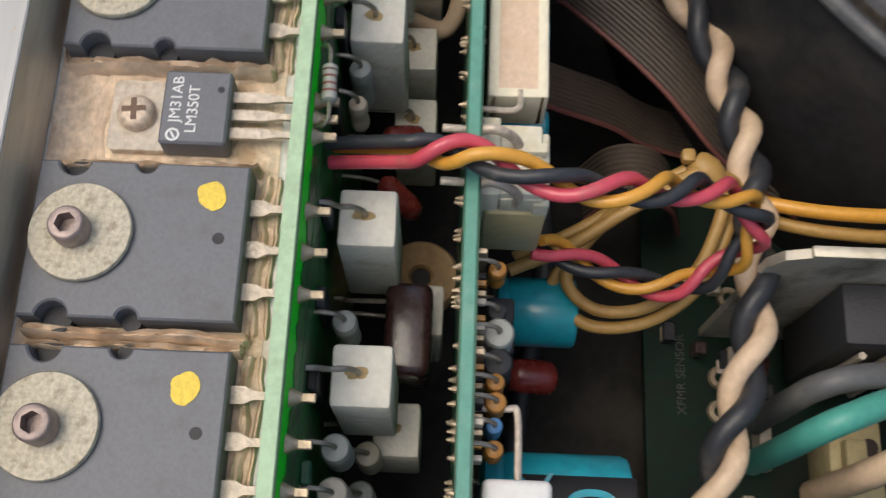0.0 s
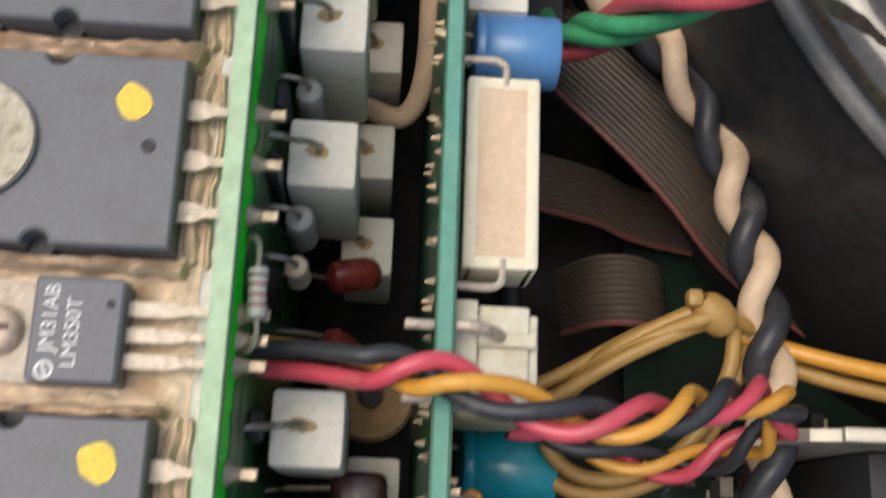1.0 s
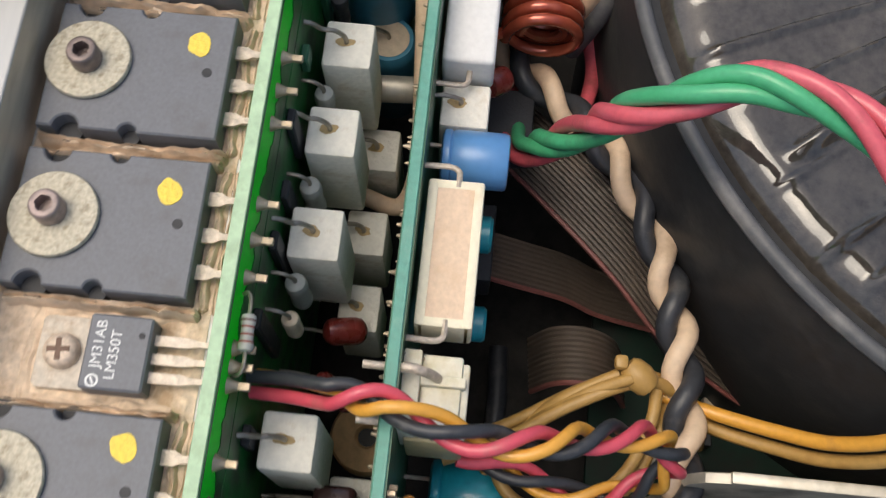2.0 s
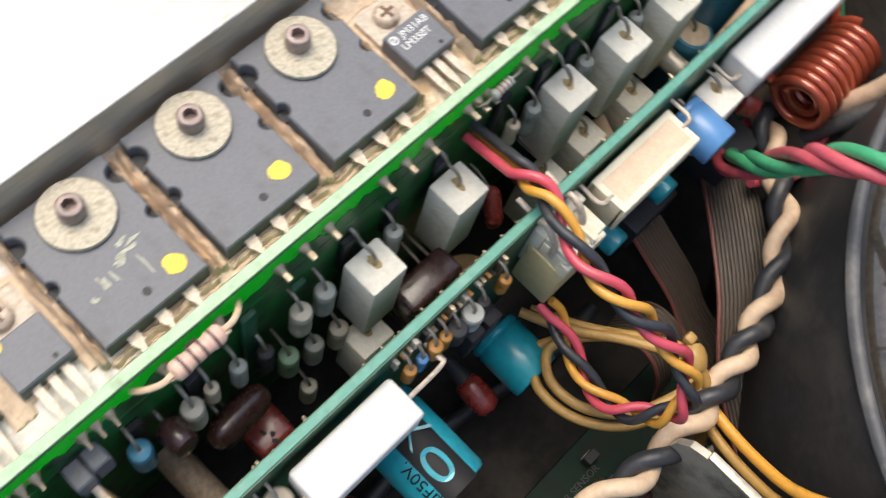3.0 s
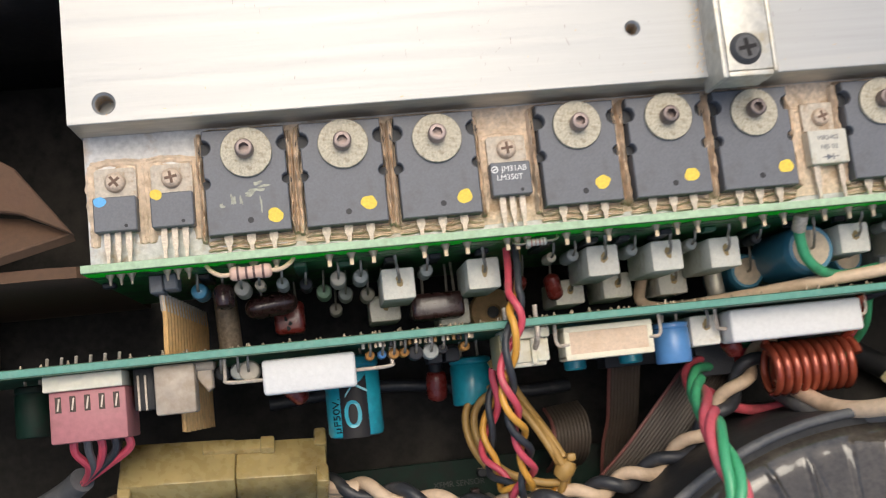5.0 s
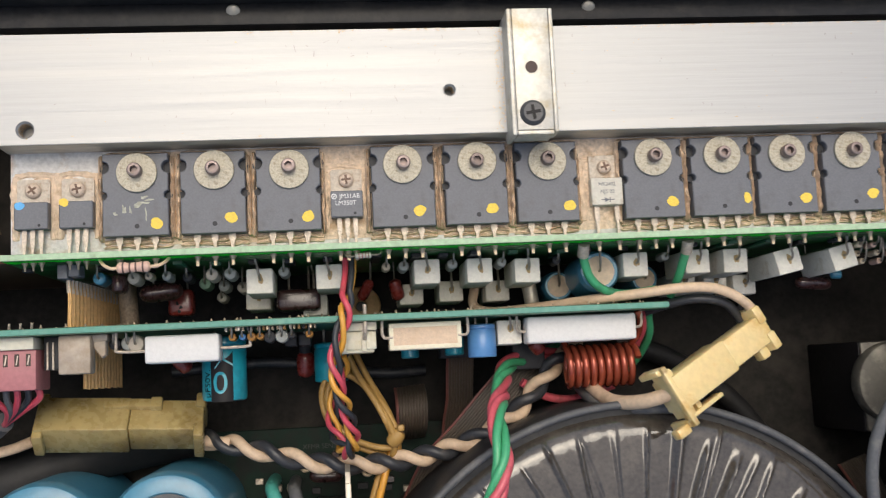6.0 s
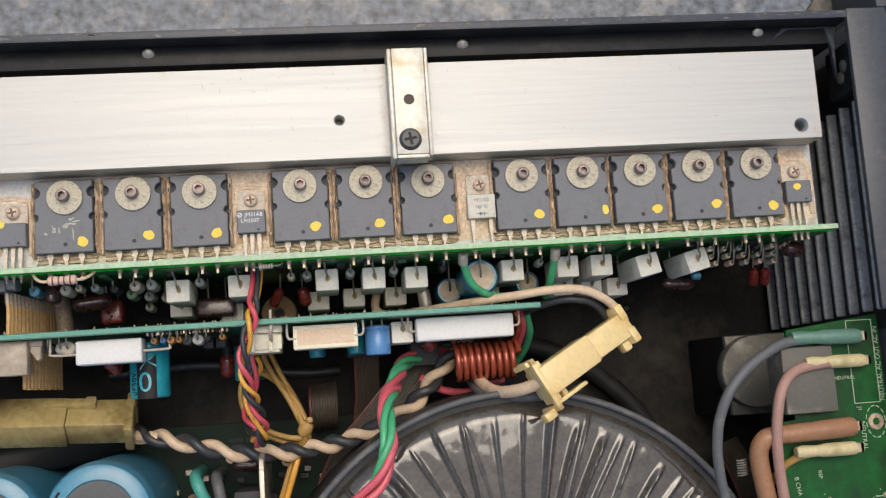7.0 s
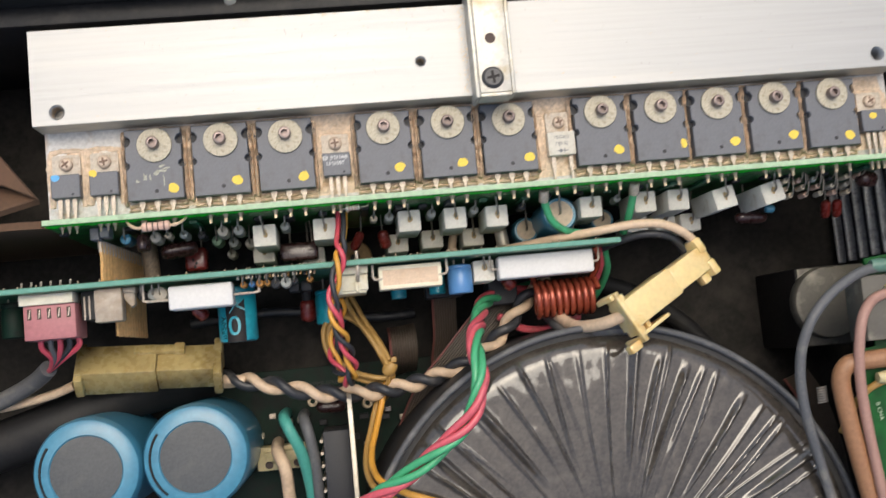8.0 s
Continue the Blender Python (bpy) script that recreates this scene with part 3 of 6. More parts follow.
def power_transistor(cx, scuffed=False):
    label = "scuffed grey power transistor with yellow dot under a bolted washer" if scuffed else "grey epoxy power transistor with yellow dot under a bolted washer"
    t = thing("power_transistor", (cx, -7, ZP), label, "transistor", "power transistors on the heat sink")
    body = part("case", slab(notched_outline(cx), ZP + 0.3, ZP + 5, 0.25), EPOXY, t, smooth=False)
    part("mould_mark", rod((cx + 0.4, -17.2, ZP + 4.9), (cx + 0.4, -17.2, ZP + 5.06), 0.75, 18), EPOXY_DARK, t)
    # Notch shade is put into the colour: floors far darker than the case.
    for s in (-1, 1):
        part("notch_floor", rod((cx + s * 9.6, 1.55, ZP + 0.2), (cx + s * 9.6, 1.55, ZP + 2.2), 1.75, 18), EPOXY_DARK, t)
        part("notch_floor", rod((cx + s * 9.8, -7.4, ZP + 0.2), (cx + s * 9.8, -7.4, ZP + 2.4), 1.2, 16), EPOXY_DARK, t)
    for dx in (-5.45, 0, 5.45):
        part("lead", lead(cx + dx, -20.0, -26, ZP + 2.3, 2.1, 1.0, 0.3), TIN, t)
    return t


def socket_bolt(cx, cy, z, high, r, key, spin):
    """A round bolt head with a hexagonal socket sunk into its top."""
    n, bm = 24, bmesh.new()
    angles = [2 * math.pi * k / n for k in range(n)]

    def hexagon(a):
        return key * math.cos(math.pi / 6) / math.cos((a - spin) % (math.pi / 3) - math.pi / 6)

    rings = []
    for radius, h in ((r * 0.93, 0), (r, 0.12), (r * 0.98, 0.86), (r * 0.9, 0.97), (r * 0.82, 1.0), (None, 0.98), (None, 0.35)):
        rings.append([bm.verts.new((cx + (radius or hexagon(a)) * math.cos(a), cy + (radius or hexagon(a)) * math.sin(a), z + high * h)) for a in angles])
    for lo, hi in zip(rings, rings[1:]):
        for k in range(n):
            bm.faces.new((lo[k], lo[(k + 1) % n], hi[(k + 1) % n], hi[k]))
    bm.faces.new(rings[0][::-1])
    bm.faces.new(rings[-1])
    return bm


BOLT_X = (-64.9, -41.1, -17.6, 18.6, 42.2, 65.3, 100.8, 123.7, 145.9, 168.9, 191.7)
WASHER_SHIFT = ((0.3, -0.4), (0.2, -0.2), (0.1, -0.7), (-0.2, -0.2), (0.3, 0.1), (0.1, -0.6), (-0.2, -0.3), (0.2, -0.2), (0.2, -0.3), (0.0, 0.1), (0.3, 0.1))
DOT_SHIFT = ((6.4, -16.5), (5.5, -15.4), (5.9, -15.9), (5.0, -15.3), (4.9, -15.4), (7.0, -15.3), (5.9, -15.1), (8.3, -14.7), (6.1, -15.4), (6.5, -14.6), (6.0, -16.4))
for i, cx in enumerate(CENTRES):
    tr = power_transistor(cx, i == 0)
    dx, dy = DOT_SHIFT[i]
    part("paint_dot", blotch(cx + dx, dy, 1.9 if i != 7 else 1.25, 1.75, ZP + 5.02, 72, 0.10, 300 + i, 0.1), YELLOW, tr, "yellow paint dot")
    if i == 0:
        for k, (sx, sy, rx, ry) in enumerate(((-3.5, -12, 0.5, 1.4), (-1.6, -12.2, 0.35, 1.0), (0.6, -10.8, 1.2, 0.5), (2.2, -9.9, 1.6, 0.45), (4.2, -9.0, 1.2, 0.35), (2.6, -8.2, 0.9, 0.5), (-6.2, -13.2, 0.5, 0.6), (3.2, -13.6, 0.3, 1.5))):
            part("scuff", blotch(cx + sx, sy, rx, ry, ZP + 5.02, 22, 0.5, 400 + k, 0.07), SCUFF, tr)
    bx = BOLT_X[i]
    wx, wy = bx + WASHER_SHIFT[i][0], WASHER_SHIFT[i][1]
    part("washer", turned((wx, wy, ZP + 5), (wx, wy, ZP + 6.0), [(0, 6.1), (0.25, 6.25), (0.8, 6.25), (1, 6.1)], 48), WASHER, tr, "speckled zinc washer")
    part("bolt", socket_bolt(bx, 0, ZP + 6, 3.2, 2.28, 1.32, 0.4 + i * 0.7), BOLT, tr, "browned socket-head bolt")

# ---- small TO-type parts ----


def cross_screw(cx, cy, z, r, parent, mat=None, label=""):
    s = part("screw", turned((cx, cy, z), (cx, cy, z + 1.9), [(0, r), (0.45, r), (0.8, r * 0.86), (1, r * 0.55)], 28), mat or SCREW, parent, label)
    a = 0.3
    cross = joined(box(-r * 0.62, r * 0.62, -0.36, 0.36, z + 1.5, z + 1.98), box(-0.36, 0.36, -r * 0.62, r * 0.62, z + 1.5, z + 1.99))
    part("cross_slot", turn_mesh(cross, Matrix.Translation((cx, cy, 0)) @ Matrix.Rotation(a * (cx % 3), 4, "Z")), SLOT, s)


def regulator(cx, top, tab_top, label, body_mat=EPOXY, dot=None, text=()):
    t = thing("regulator", (cx, -8, ZP), label, "transistor", "small regulators on the heat sink")
    part("tab", slab([(cx - 5, top), (cx - 5, tab_top - 0.6), (cx - 4.4, tab_top), (cx + 4.4, tab_top), (cx + 5, tab_top - 0.6), (cx + 5, top)], ZP + 0.2, ZP + 1.5, 0.1), TAB, t)
    part("case", box(cx - 5.1, cx + 5.1, top - 8.5, top, ZP + 0.2, ZP + 4.5, 0.3, 1), body_mat, t, smooth=False)
    cross_screw(cx, (tab_top + top) / 2 + 0.2, ZP + 1.5, 2.45, t)
    for dx in (-2.54, 0, 2.54):
        part("lead", lead(cx + dx, top - 8.4, -26, ZP + 2.3, 1.45, 0.8, 0.45), TIN, t)
    part("mould_mark", rod((cx + 2.5, top - 7.3, ZP + 4.4), (cx + 2.5, top - 7.3, ZP + 4.56), 0.45, 14), EPOXY_DARK, t)
    if dot:
        mat, dx, dy = dot
        part("paint_dot", blotch(cx + dx, dy, 1.45, 1.3, ZP + 4.52, 30, 0.08, int(cx) % 50, 0.08), mat, t)
    for k, (words, size, dx, dy) in enumerate(text):
        lettering("print", words, size, (cx + dx, dy, ZP + 4.52), 0, WHITE_PRINT, t)
    return t


regulator(-96.9, -8.5, -0.9, "small black regulator with a blue paint mark", dot=(BLUE_PAINT, -3.4, -9.6))
regulator(-83.4, -8.5, -0.9, "small black regulator with a yellow paint dot", dot=(YELLOW, -3.6, -8.9))
lm = regulator(0.3, -8.0, -2.2 + 1.6, "small black voltage regulator printed JM31AB LM350T", text=(("JM31AB", 2.0, 0.95, -9.8), ("LM350T", 2.0, -0.35, -12.0)))
part("print_mark", joined(lathe(-3.7, -9.8, [(0.62, ZP + 4.48), (0.62, ZP + 4.6), (0.9, ZP + 4.6), (0.9, ZP + 4.48), (0.62, ZP + 4.48)], 24), slab([(-4.2, -9.9), (-3.3, -9.4), (-3.2, -9.65), (-4.1, -10.2)], ZP + 4.48, ZP + 4.59)), WHITE_PRINT, lm)
regulator(208.6, -7.1, 0.2, "small black regulator with a yellow dot at the shelf's end", dot=(YELLOW, -0.6, -9.5))
diode = thing("rectifier", (85, -8, ZP), "grey-white rectifier block with faint print and two leads", "diode")
part("tab", box(80, 90, -6, 1.6, ZP + 0.2, ZP + 1.4, 0.2, 1), TAB, diode)
part("case", box(79.7, 90.2, -15.4, -6.4, ZP + 0.2, ZP + 4.2, 0.4), CERAMIC_DARK, diode, smooth=False)
cross_screw(85, -2.4, ZP + 1.4, 2.3, diode)
for dx in (-3.4, 3.4):
    part("lead", lead(85 + dx, -15.2, -26, ZP + 2.2, 1.7, 1.0, 0.4), TIN, diode)
lettering("print", "MR2402", 1.7, (85, -8.6, ZP + 4.22), 0, EPOXY, diode)
lettering("print", "NJ5 02", 1.7, (85, -11.0, ZP + 4.22), 0, EPOXY, diode)
part("print_mark", joined(box(82.8, 87.2, -13.8, -13.55, ZP + 4.18, ZP + 4.24), slab([(84, -14.5), (84, -12.9), (85.6, -13.7)], ZP + 4.18, ZP + 4.25), box(85.6, 85.9, -14.5, -12.9, ZP + 4.18, ZP + 4.25)), EPOXY, diode)

# ---- zinc bracket across the bar ----
bracket = thing("mounting_bracket", (59, 25, 122), "zinc-plated steel channel bracket with a black screw", "bracket")
part("web", box(53.65, 65.15, 6.25, 45.2, 129.6, 131.2, 0.3), ZINC, bracket)
part("flange", box(51.9, 53.6, 4.6, 45.2, 118.0, 131.5, 0.6), ZINC, bracket)
part("flange", box(65.2, 66.6, 5.4, 45.2, 122.3, 131.3, 0.5), ZINC, bracket)
part("end_lip", box(53.65, 65.15, 4.8, 6.2, 121, 131.1, 0.4), ZINC, bracket)
bs = part("screw", turned((58.6, 11.6, 131.1), (58.6, 11.6, 132.6), [(0, 4.1), (0.5, 3.9), (1, 3.0)], 32), SCREW_BLACK, bracket, "black cross-head screw")
part("cross_slot", turn_mesh(joined(box(-2.3, 2.3, -0.5, 0.5, 132.2, 132.72), box(-0.5, 0.5, -2.3, 2.3, 132.2, 132.73)), Matrix.Translation((58.6, 11.6, 0)) @ Matrix.Rotation(0.15, 4, "Z")), LABEL_BLACK, bs)
part("hole", rod((59.0, 26.2, 130.6), (59.0, 26.2, 131.28), 1.9, 22), BOLT_HOLE, bracket)
part("hole_rim", turn_mesh(joined(*[rod((59 + 2.1 * math.cos(a), 26.2 + 2.1 * math.sin(a), 131.15), (59 + 2.1 * math.cos(a + 0.4), 26.2 + 2.1 * math.sin(a + 0.4), 131.15), 0.22, 6) for a in [0.3927 * k for k in range(16)]]), Matrix.Identity(4)), ZINC, bracket)
specks = []
sr = random.Random(77)
for k in range(110):
    if k < 65:
        x, y = 52.0 - abs(sr.gauss(0, 1.6)) - 0.3, sr.uniform(8.5, 42)
    elif k < 88:
        x, y = 66.6 + abs(sr.gauss(0, 0.9)) + 0.2, sr.uniform(9, 42)
    else:
        x, y = 216.0 - abs(sr.gauss(0, 1.5)), sr.uniform(9, 24)
    specks.append(blotch(x, y, sr.uniform(0.06, 0.28), sr.uniform(0.08, 0.42), 122.2, 9, 0.4, 600 + k, 0.04))
rs = random.Random(77)
scratches = []
for k in range(110):
    x, y = (rs.gauss(-10, 32), rs.uniform(11, 41)) if k < 80 else (rs.uniform(70, 210), rs.uniform(12, 40))
    a, long, wide = rs.gauss(1.57, 0.5), rs.uniform(0.2, 1.3) * rs.random(), rs.uniform(0.04, 0.13)
    if abs(x - 59) < 12:
        continue
    c, s = math.cos(a), math.sin(a)
    scratches.append(slab([(x - c * long - s * wide, y - s * long + c * wide), (x - c * long + s * wide, y - s * long - c * wide), (x + c * long + s * wide, y + s * long - c * wide), (x + c * long - s * wide, y + s * long + c * wide)], 122.19, 122.23))
tagged(part("scratch", joined(*scratches), SCRATCH, sink, "small scratches and specks on the bar"), kind="stuff")
# Back-edge specks paint a warm reflection; those at end and bracket are rust.
edge_stain = []
for k in range(170):
    x, y = rs.uniform(-30, 214), 42.1 - 0.7 * rs.random() ** 2.5
    if k % 7 == 0:
        x, y = 216.2 - 3.2 * rs.random() ** 2, 8.6 + 24 * rs.random() ** 1.6
    if k % 5 == 0:
        x, y = 51.8 - 2.5 * rs.random() ** 2, rs.uniform(9, 41)
    edge_stain.append(blotch(x, y, rs.uniform(0.12, 0.5), rs.uniform(0.1, 0.32), 122.18, 8, 0.3, k, 0.05))
tagged(part("edge_stain", joined(*edge_stain), RUST_TINT, sink, "warm reflection as brown specks on the back edge, rust at end and bracket"), kind="stuff")
tagged(part("rust_speck", joined(*specks), RUST_TINT, sink, "ochre rust specks along the bracket"), kind="stuff")
specks = []
for k in range(90):
    x, y = sr.uniform(-100, 214), sr.choice([sr.uniform(9, 42), sr.uniform(36, 42), sr.uniform(8.5, 11)])
    specks.append(blotch(x, y, sr.uniform(0.08, 0.22) * (3 if k % 9 == 0 else 1), sr.uniform(0.08, 0.2), 122.2, 7, 0.3, 800 + k, 0.025))
tagged(part("dirt_speck", joined(*specks), GLUE, sink, "small dark specks on the bar"), kind="stuff")

# ---- upright circuit boards ----
board = thing("driver_board", (58, -26.5, 40), "upright green circuit board beside the heat sink, seen edge on", "circuit board")
P1 = 118.0
part("board_core", box(-105, 221, -27.0, -25.1, 40, P1 - 13.0), PCB_EDGE, board, "pale green cut edge")
part("solder_mask", box(-104.7, 220.7, -27.25, -26.99, 40, P1 - 13.0), PCB_FACE, board, smooth=False)
part("lit_margin", box(-105, 221, -27.0, -25.1, P1 - 13.0, P1 - 0.5), LIT_RIM, board, "vivid green margin, light through the board put into its colour", smooth=False)
part("cut_edge", box(-105, 221, -27.0, -25.1, P1 - 0.5, P1, 0.12, 1), PCB_EDGE, board)
part("mask_line", box(-104.8, 220.8, -27.12, -26.98, P1 - 1.05, P1 - 0.55), PCB_DARK, board, smooth=False)


def scalloped(x0, x1, low, high, depth, seed):
    """A strip of dark mask on the board's face, its upper edge bitten in waves."""
    bm = bmesh.new()
    cols = []
    for k in range(int((x1 - x0) / 0.5) + 1):
        x = x0 + 0.5 * k
        n = noise.noise(Vector((x * 0.16, seed, 0))) + 0.5 * noise.noise(Vector((x * 0.6, seed, 4)))
        z = high + depth * max(-0.9, min(1.0, 1.3 * n)) + 0.35 * depth * math.cos(x * 2 * math.pi / 6.6)
        cols.append([bm.verts.new(p) for p in ((x, -26.98, low), (x, -27.14, low), (x, -27.14, z), (x, -26.98, z))])
    for p, q in zip(cols, cols[1:]):
        for j in range(4):
            bm.faces.new((p[j], p[(j + 1) % 4], q[(j + 1) % 4], q[j]))
    return bm


part("mask_edge", scalloped(-104.8, 220.8, P1 - 13.1, P1 - 7.6, 2.3, 2.0), PCB_FACE, board, smooth=False)

second = thing("control_board", (-30, -48, 40), "upright teal-edged circuit board carrying white resistors", "circuit board")
P2 = 103.0
part("board_core", box(-170, 106.5, -48.9, -47.1, 40, P2, 0.15, 1), PCB_EDGE2, second)
part("solder_mask", box(-169.7, 106.2, -49.15, -48.89, 40, P2 - 0.3), PCB_DARK, second, smooth=False)
part("solder_mask", box(-169.7, 106.2, -47.11, -46.9, 40, P2 - 0.3), PCB_DARK, second, smooth=False)


def bead(name, x, y, z, r, mat, parent, long=1.0):
    return part(name, turned((x, y, z - r * long), (x, y, z + r * long), [(0, r * 0.3), (0.12, r * 0.75), (0.32, r), (0.68, r), (0.88, r * 0.75), (1, r * 0.3)], 16), mat, parent)


# ---- cement resistors beside the driver board ----
def cement_resistor(cx, y, top, w=8.8, d=8.4, h=24.0, tilt=0.0, lean=0.0, mat=None, label="square white ceramic resistor standing on end, lead looped to the board"):
    t = thing("cement_resistor", (cx, y, top - h), label, "resistor", "white ceramic resistors by the driver board")
    part("body", box(cx - w / 2, cx + w / 2, y - d / 2, y + d / 2, top - h, top, 0.7, 2), mat or CEMENT, t)
    part("glue_stain", blotch(cx + 0.3, y + 0.6, 0.9, 1.5, top + 0.02, 24, 0.2, int(cx * 3) % 97, 0.06), GLUE, t)
    part("lead", tube([(cx + 0.2, y + 0.4, top - 0.5), (cx + 0.2, y + 0.5, top + 1.8), (cx, y + 1.9, top + 3.9), (cx - 0.3, -30.0, top + 4.6), (cx - 0.6, -28.6, top + 6.5), (cx - 0.8, -27.2, top + 7.2)], 0.42, 8, 6), WIRE_METAL, t)
    if tilt:
        t.rotation_euler = (0, radians(lean), radians(tilt))
        t.location.x -= h * math.sin(radians(lean)) * MM
    return t


for cx, y in ((-29.3, -34.0), (-6.4, -33.4), (26.4, -33.0), (44.3, -33.3), (60.6, -33.9), (98.3, -33.4), (120.2, -33.2), (133.8, -33.4)):
    cement_resistor(cx, y, 95.0)
for cx, y, a in ((152.5, -34.6, 12), (172.5, -34.0, 14)):
    cement_resistor(cx, y, 96.0, 9.4, 8.6, 24, a, 3, CEMENT, "white ceramic resistor leaning away from the board")
for cx, y in ((-32.0, -38.0), (-12.0, -41.0), (22.5, -38.5), (37.0, -38.0), (54.0, -38.5), (92.5, -39.5), (124.0, -38.6), (136.0, -38.6), (147.0, -40)):
    cement_resistor(cx, y, 68.0, 8.8, 7.5, 20, label="lower white ceramic resistor half hidden beneath another")


# ---- pins and small parts of the driver board ----
PIN_X = [cx + dx for cx in CENTRES for dx in (-5.45, 0, 5.45)] + [x + dx for x in (-96.9, -83.4, 0.3, 208.6) for dx in (-2.54, 0, 2.54)] + [81.6, 88.4]
for i, x in enumerate(PIN_X):
    if x < -76:
        bm = turned((x, -27.0, ZP + 2.1), (x, -29.7, ZP + 1.7), [(0, 1.2), (0.25, 0.85), (0.5, 0.45), (1, 0.28)], 12)
    else:
        bm = joined(box(x - 0.55, x + 0.55, -30.2, -27.1, ZP + 1.9, ZP + 2.7, 0.12, 1), turned((x, -27.1, ZP + 2.3), (x, -28.6, ZP + 2.3), [(0, 1.25), (0.5, 0.85), (1, 0.6)], 10))
    part("solder_pin", bm, SOLDER, board)


def standing_resistor(cx, y, top, r, length, mat, label, board_y=-27.2, group="small upright parts on the driver board", bands=()):
    """An axial part that stands on end, its upper lead bent over to the board."""
    t = thing("upright_resistor", (cx, y, top - length), label, "resistor", group)
    prof = [(0, r * 0.5), (0.05, r * 0.9), (0.14, r), (0.30, r), (0.36, r * 0.9), (0.66, r * 0.9), (0.72, r), (0.88, r), (0.96, r * 0.86), (1, r * 0.45)]
    part("body", turned((cx, y, top - length), (cx, y, top), prof, 20), mat, t)
    s = 1 if board_y > y else -1
    gap = abs(board_y - y)
    part("lead", tube([(cx, y, top - 0.4), (cx, y, top + 1.2), (cx + 0.1, y + s * gap * 0.3, top + 2.6), (cx + 0.2, y + s * gap * 0.7, top + 3.0), (cx + 0.2, board_y, top + 3.0)], 0.36, 8, 5), WIRE_METAL, t)
    for u, bmat in bands:
        z = top - length * u
        part("band", rod((cx, y, z - 0.35), (cx, y, z + 0.35), r * 0.93, 20), bmat, t)
    return t


UPRIGHT = ((-80.7, -31.2, 97, 2.5, BLUE_SLEEVE, "sky blue upright resistor beside the board"), (-69.9, -31.4, 96, 2.5, BEIGE_BODY, "beige upright resistor beside the board"),
           (-65.3, -30.8, 95, 1.6, CAP_PALE, "small tan upright resistor beside the board"), (-59.5, -31.0, 95, 1.9, GREY_BODY, "grey-blue upright resistor beside the board"),
           (-44.9, -31.1, 95, 2.5, BEIGE_BODY, "beige upright resistor beside the board"), (-39.0, -31.0, 94.5, 2.4, GREY_BODY, "grey-blue upright resistor beside the board"),
           (-43.0, -33.4, 76, 2.4, GREY_BODY, "grey upright resistor set deeper"), (-49.0, -32.6, 80, 2.5, GREEN_DIP, "sage green upright resistor"),
           (-36.8, -34.0, 74, 2.4, BEIGE_BODY, "beige upright resistor set deeper"), (-46.0, -36.0, 58, 2.2, CERAMIC_DARK, "pale upright resistor low down"),
           (-21.4, -31.0, 94, 2.1, GREY_BODY, "grey-blue upright resistor beside the board"), (-53.5, -31.2, 90, 2.0, EPOXY_DARK, "dark upright resistor beside the board"),
           (12.8, -30.6, 93, 1.7, CAP_PALE, "small tan upright resistor beside the board"), (18.8, -30.6, 93, 2.1, GREY_BODY, "grey-blue upright resistor beside the board"),
           (35.4, -30.6, 93, 2.1, GREY_BODY, "grey-blue upright resistor beside the board"), (52.3, -30.6, 93, 2.0, GREY_BODY, "grey-blue upright resistor beside the board"),
           (71.5, -30.6, 92, 1.8, EPOXY_DARK, "dark upright resistor beside the board"), (110.0, -30.6, 92, 1.8, GREY_BODY, "grey-blue upright resistor beside the board"))
for x, y, z, r, m, lab in UPRIGHT:
    standing_resistor(x, y, z, r * 0.87, 11 if r > 1.8 else 8, m, lab)
rnd = random.Random(8)
for k in range(16):
    x = 178 + k * 2.1 + rnd.uniform(-0.6, 0.6)
    standing_resistor(x, -29.8 - 2.6 * (k % 3), 97 - 3.5 * (k % 3) + rnd.uniform(-1.5, 1), 1.15, 6.5, rnd.choice([BEIGE_BODY, CAP_PALE, GREY_BODY, PINK_BODY, EPOXY_DARK]),
                      "tiny upright resistor in a crowded row", group="tiny resistors at the board's end")
for k in range(26):
    x = -104 + k * 12.4 + rnd.uniform(-3, 3)
    part("surface_part", box(x - 1.6, x + 1.6, -28.6, -27.2, 84 + rnd.uniform(-6, 14), 100 + rnd.uniform(-4, 6), 0.3, 1), rnd.choice([EPOXY_DARK, PCB_DARK, EPOXY_DARK, BLACK_METAL]), board)


def lying_resistor(p0, p1, r, mat, bands, label, ends, wire=None, lead_r=0.45):
    a, b = Vector(p0), Vector(p1)
    t = thing("axial_resistor", (a + b) / 2, label, "resistor")
    part("body", turned(a, b, [(0, r * 0.6), (0.05, r * 0.95), (0.12, r), (0.25, r), (0.3, r * 0.87), (0.7, r * 0.87), (0.75, r), (0.88, r), (0.95, r * 0.95), (1, r * 0.6)], 20), mat, t)
    for u, m in bands:
        c, d = a.lerp(b, u - 0.028), a.lerp(b, u + 0.028)
        part("band", rod(c, d, r * (0.9 if 0.28 < u < 0.72 else 1.02), 20), m, t)
    for end, far in ((a, ends[0]), (b, ends[1])):
        side = (end - (b if end is a else a)).normalized()
        f = Vector(far)
        part("lead", tube([end - side * 0.5, end + side * 2.0, (end + side * 3.2).lerp(f, 0.45), f], lead_r, 8, 5), wire or WIRE_METAL, t)
    return t


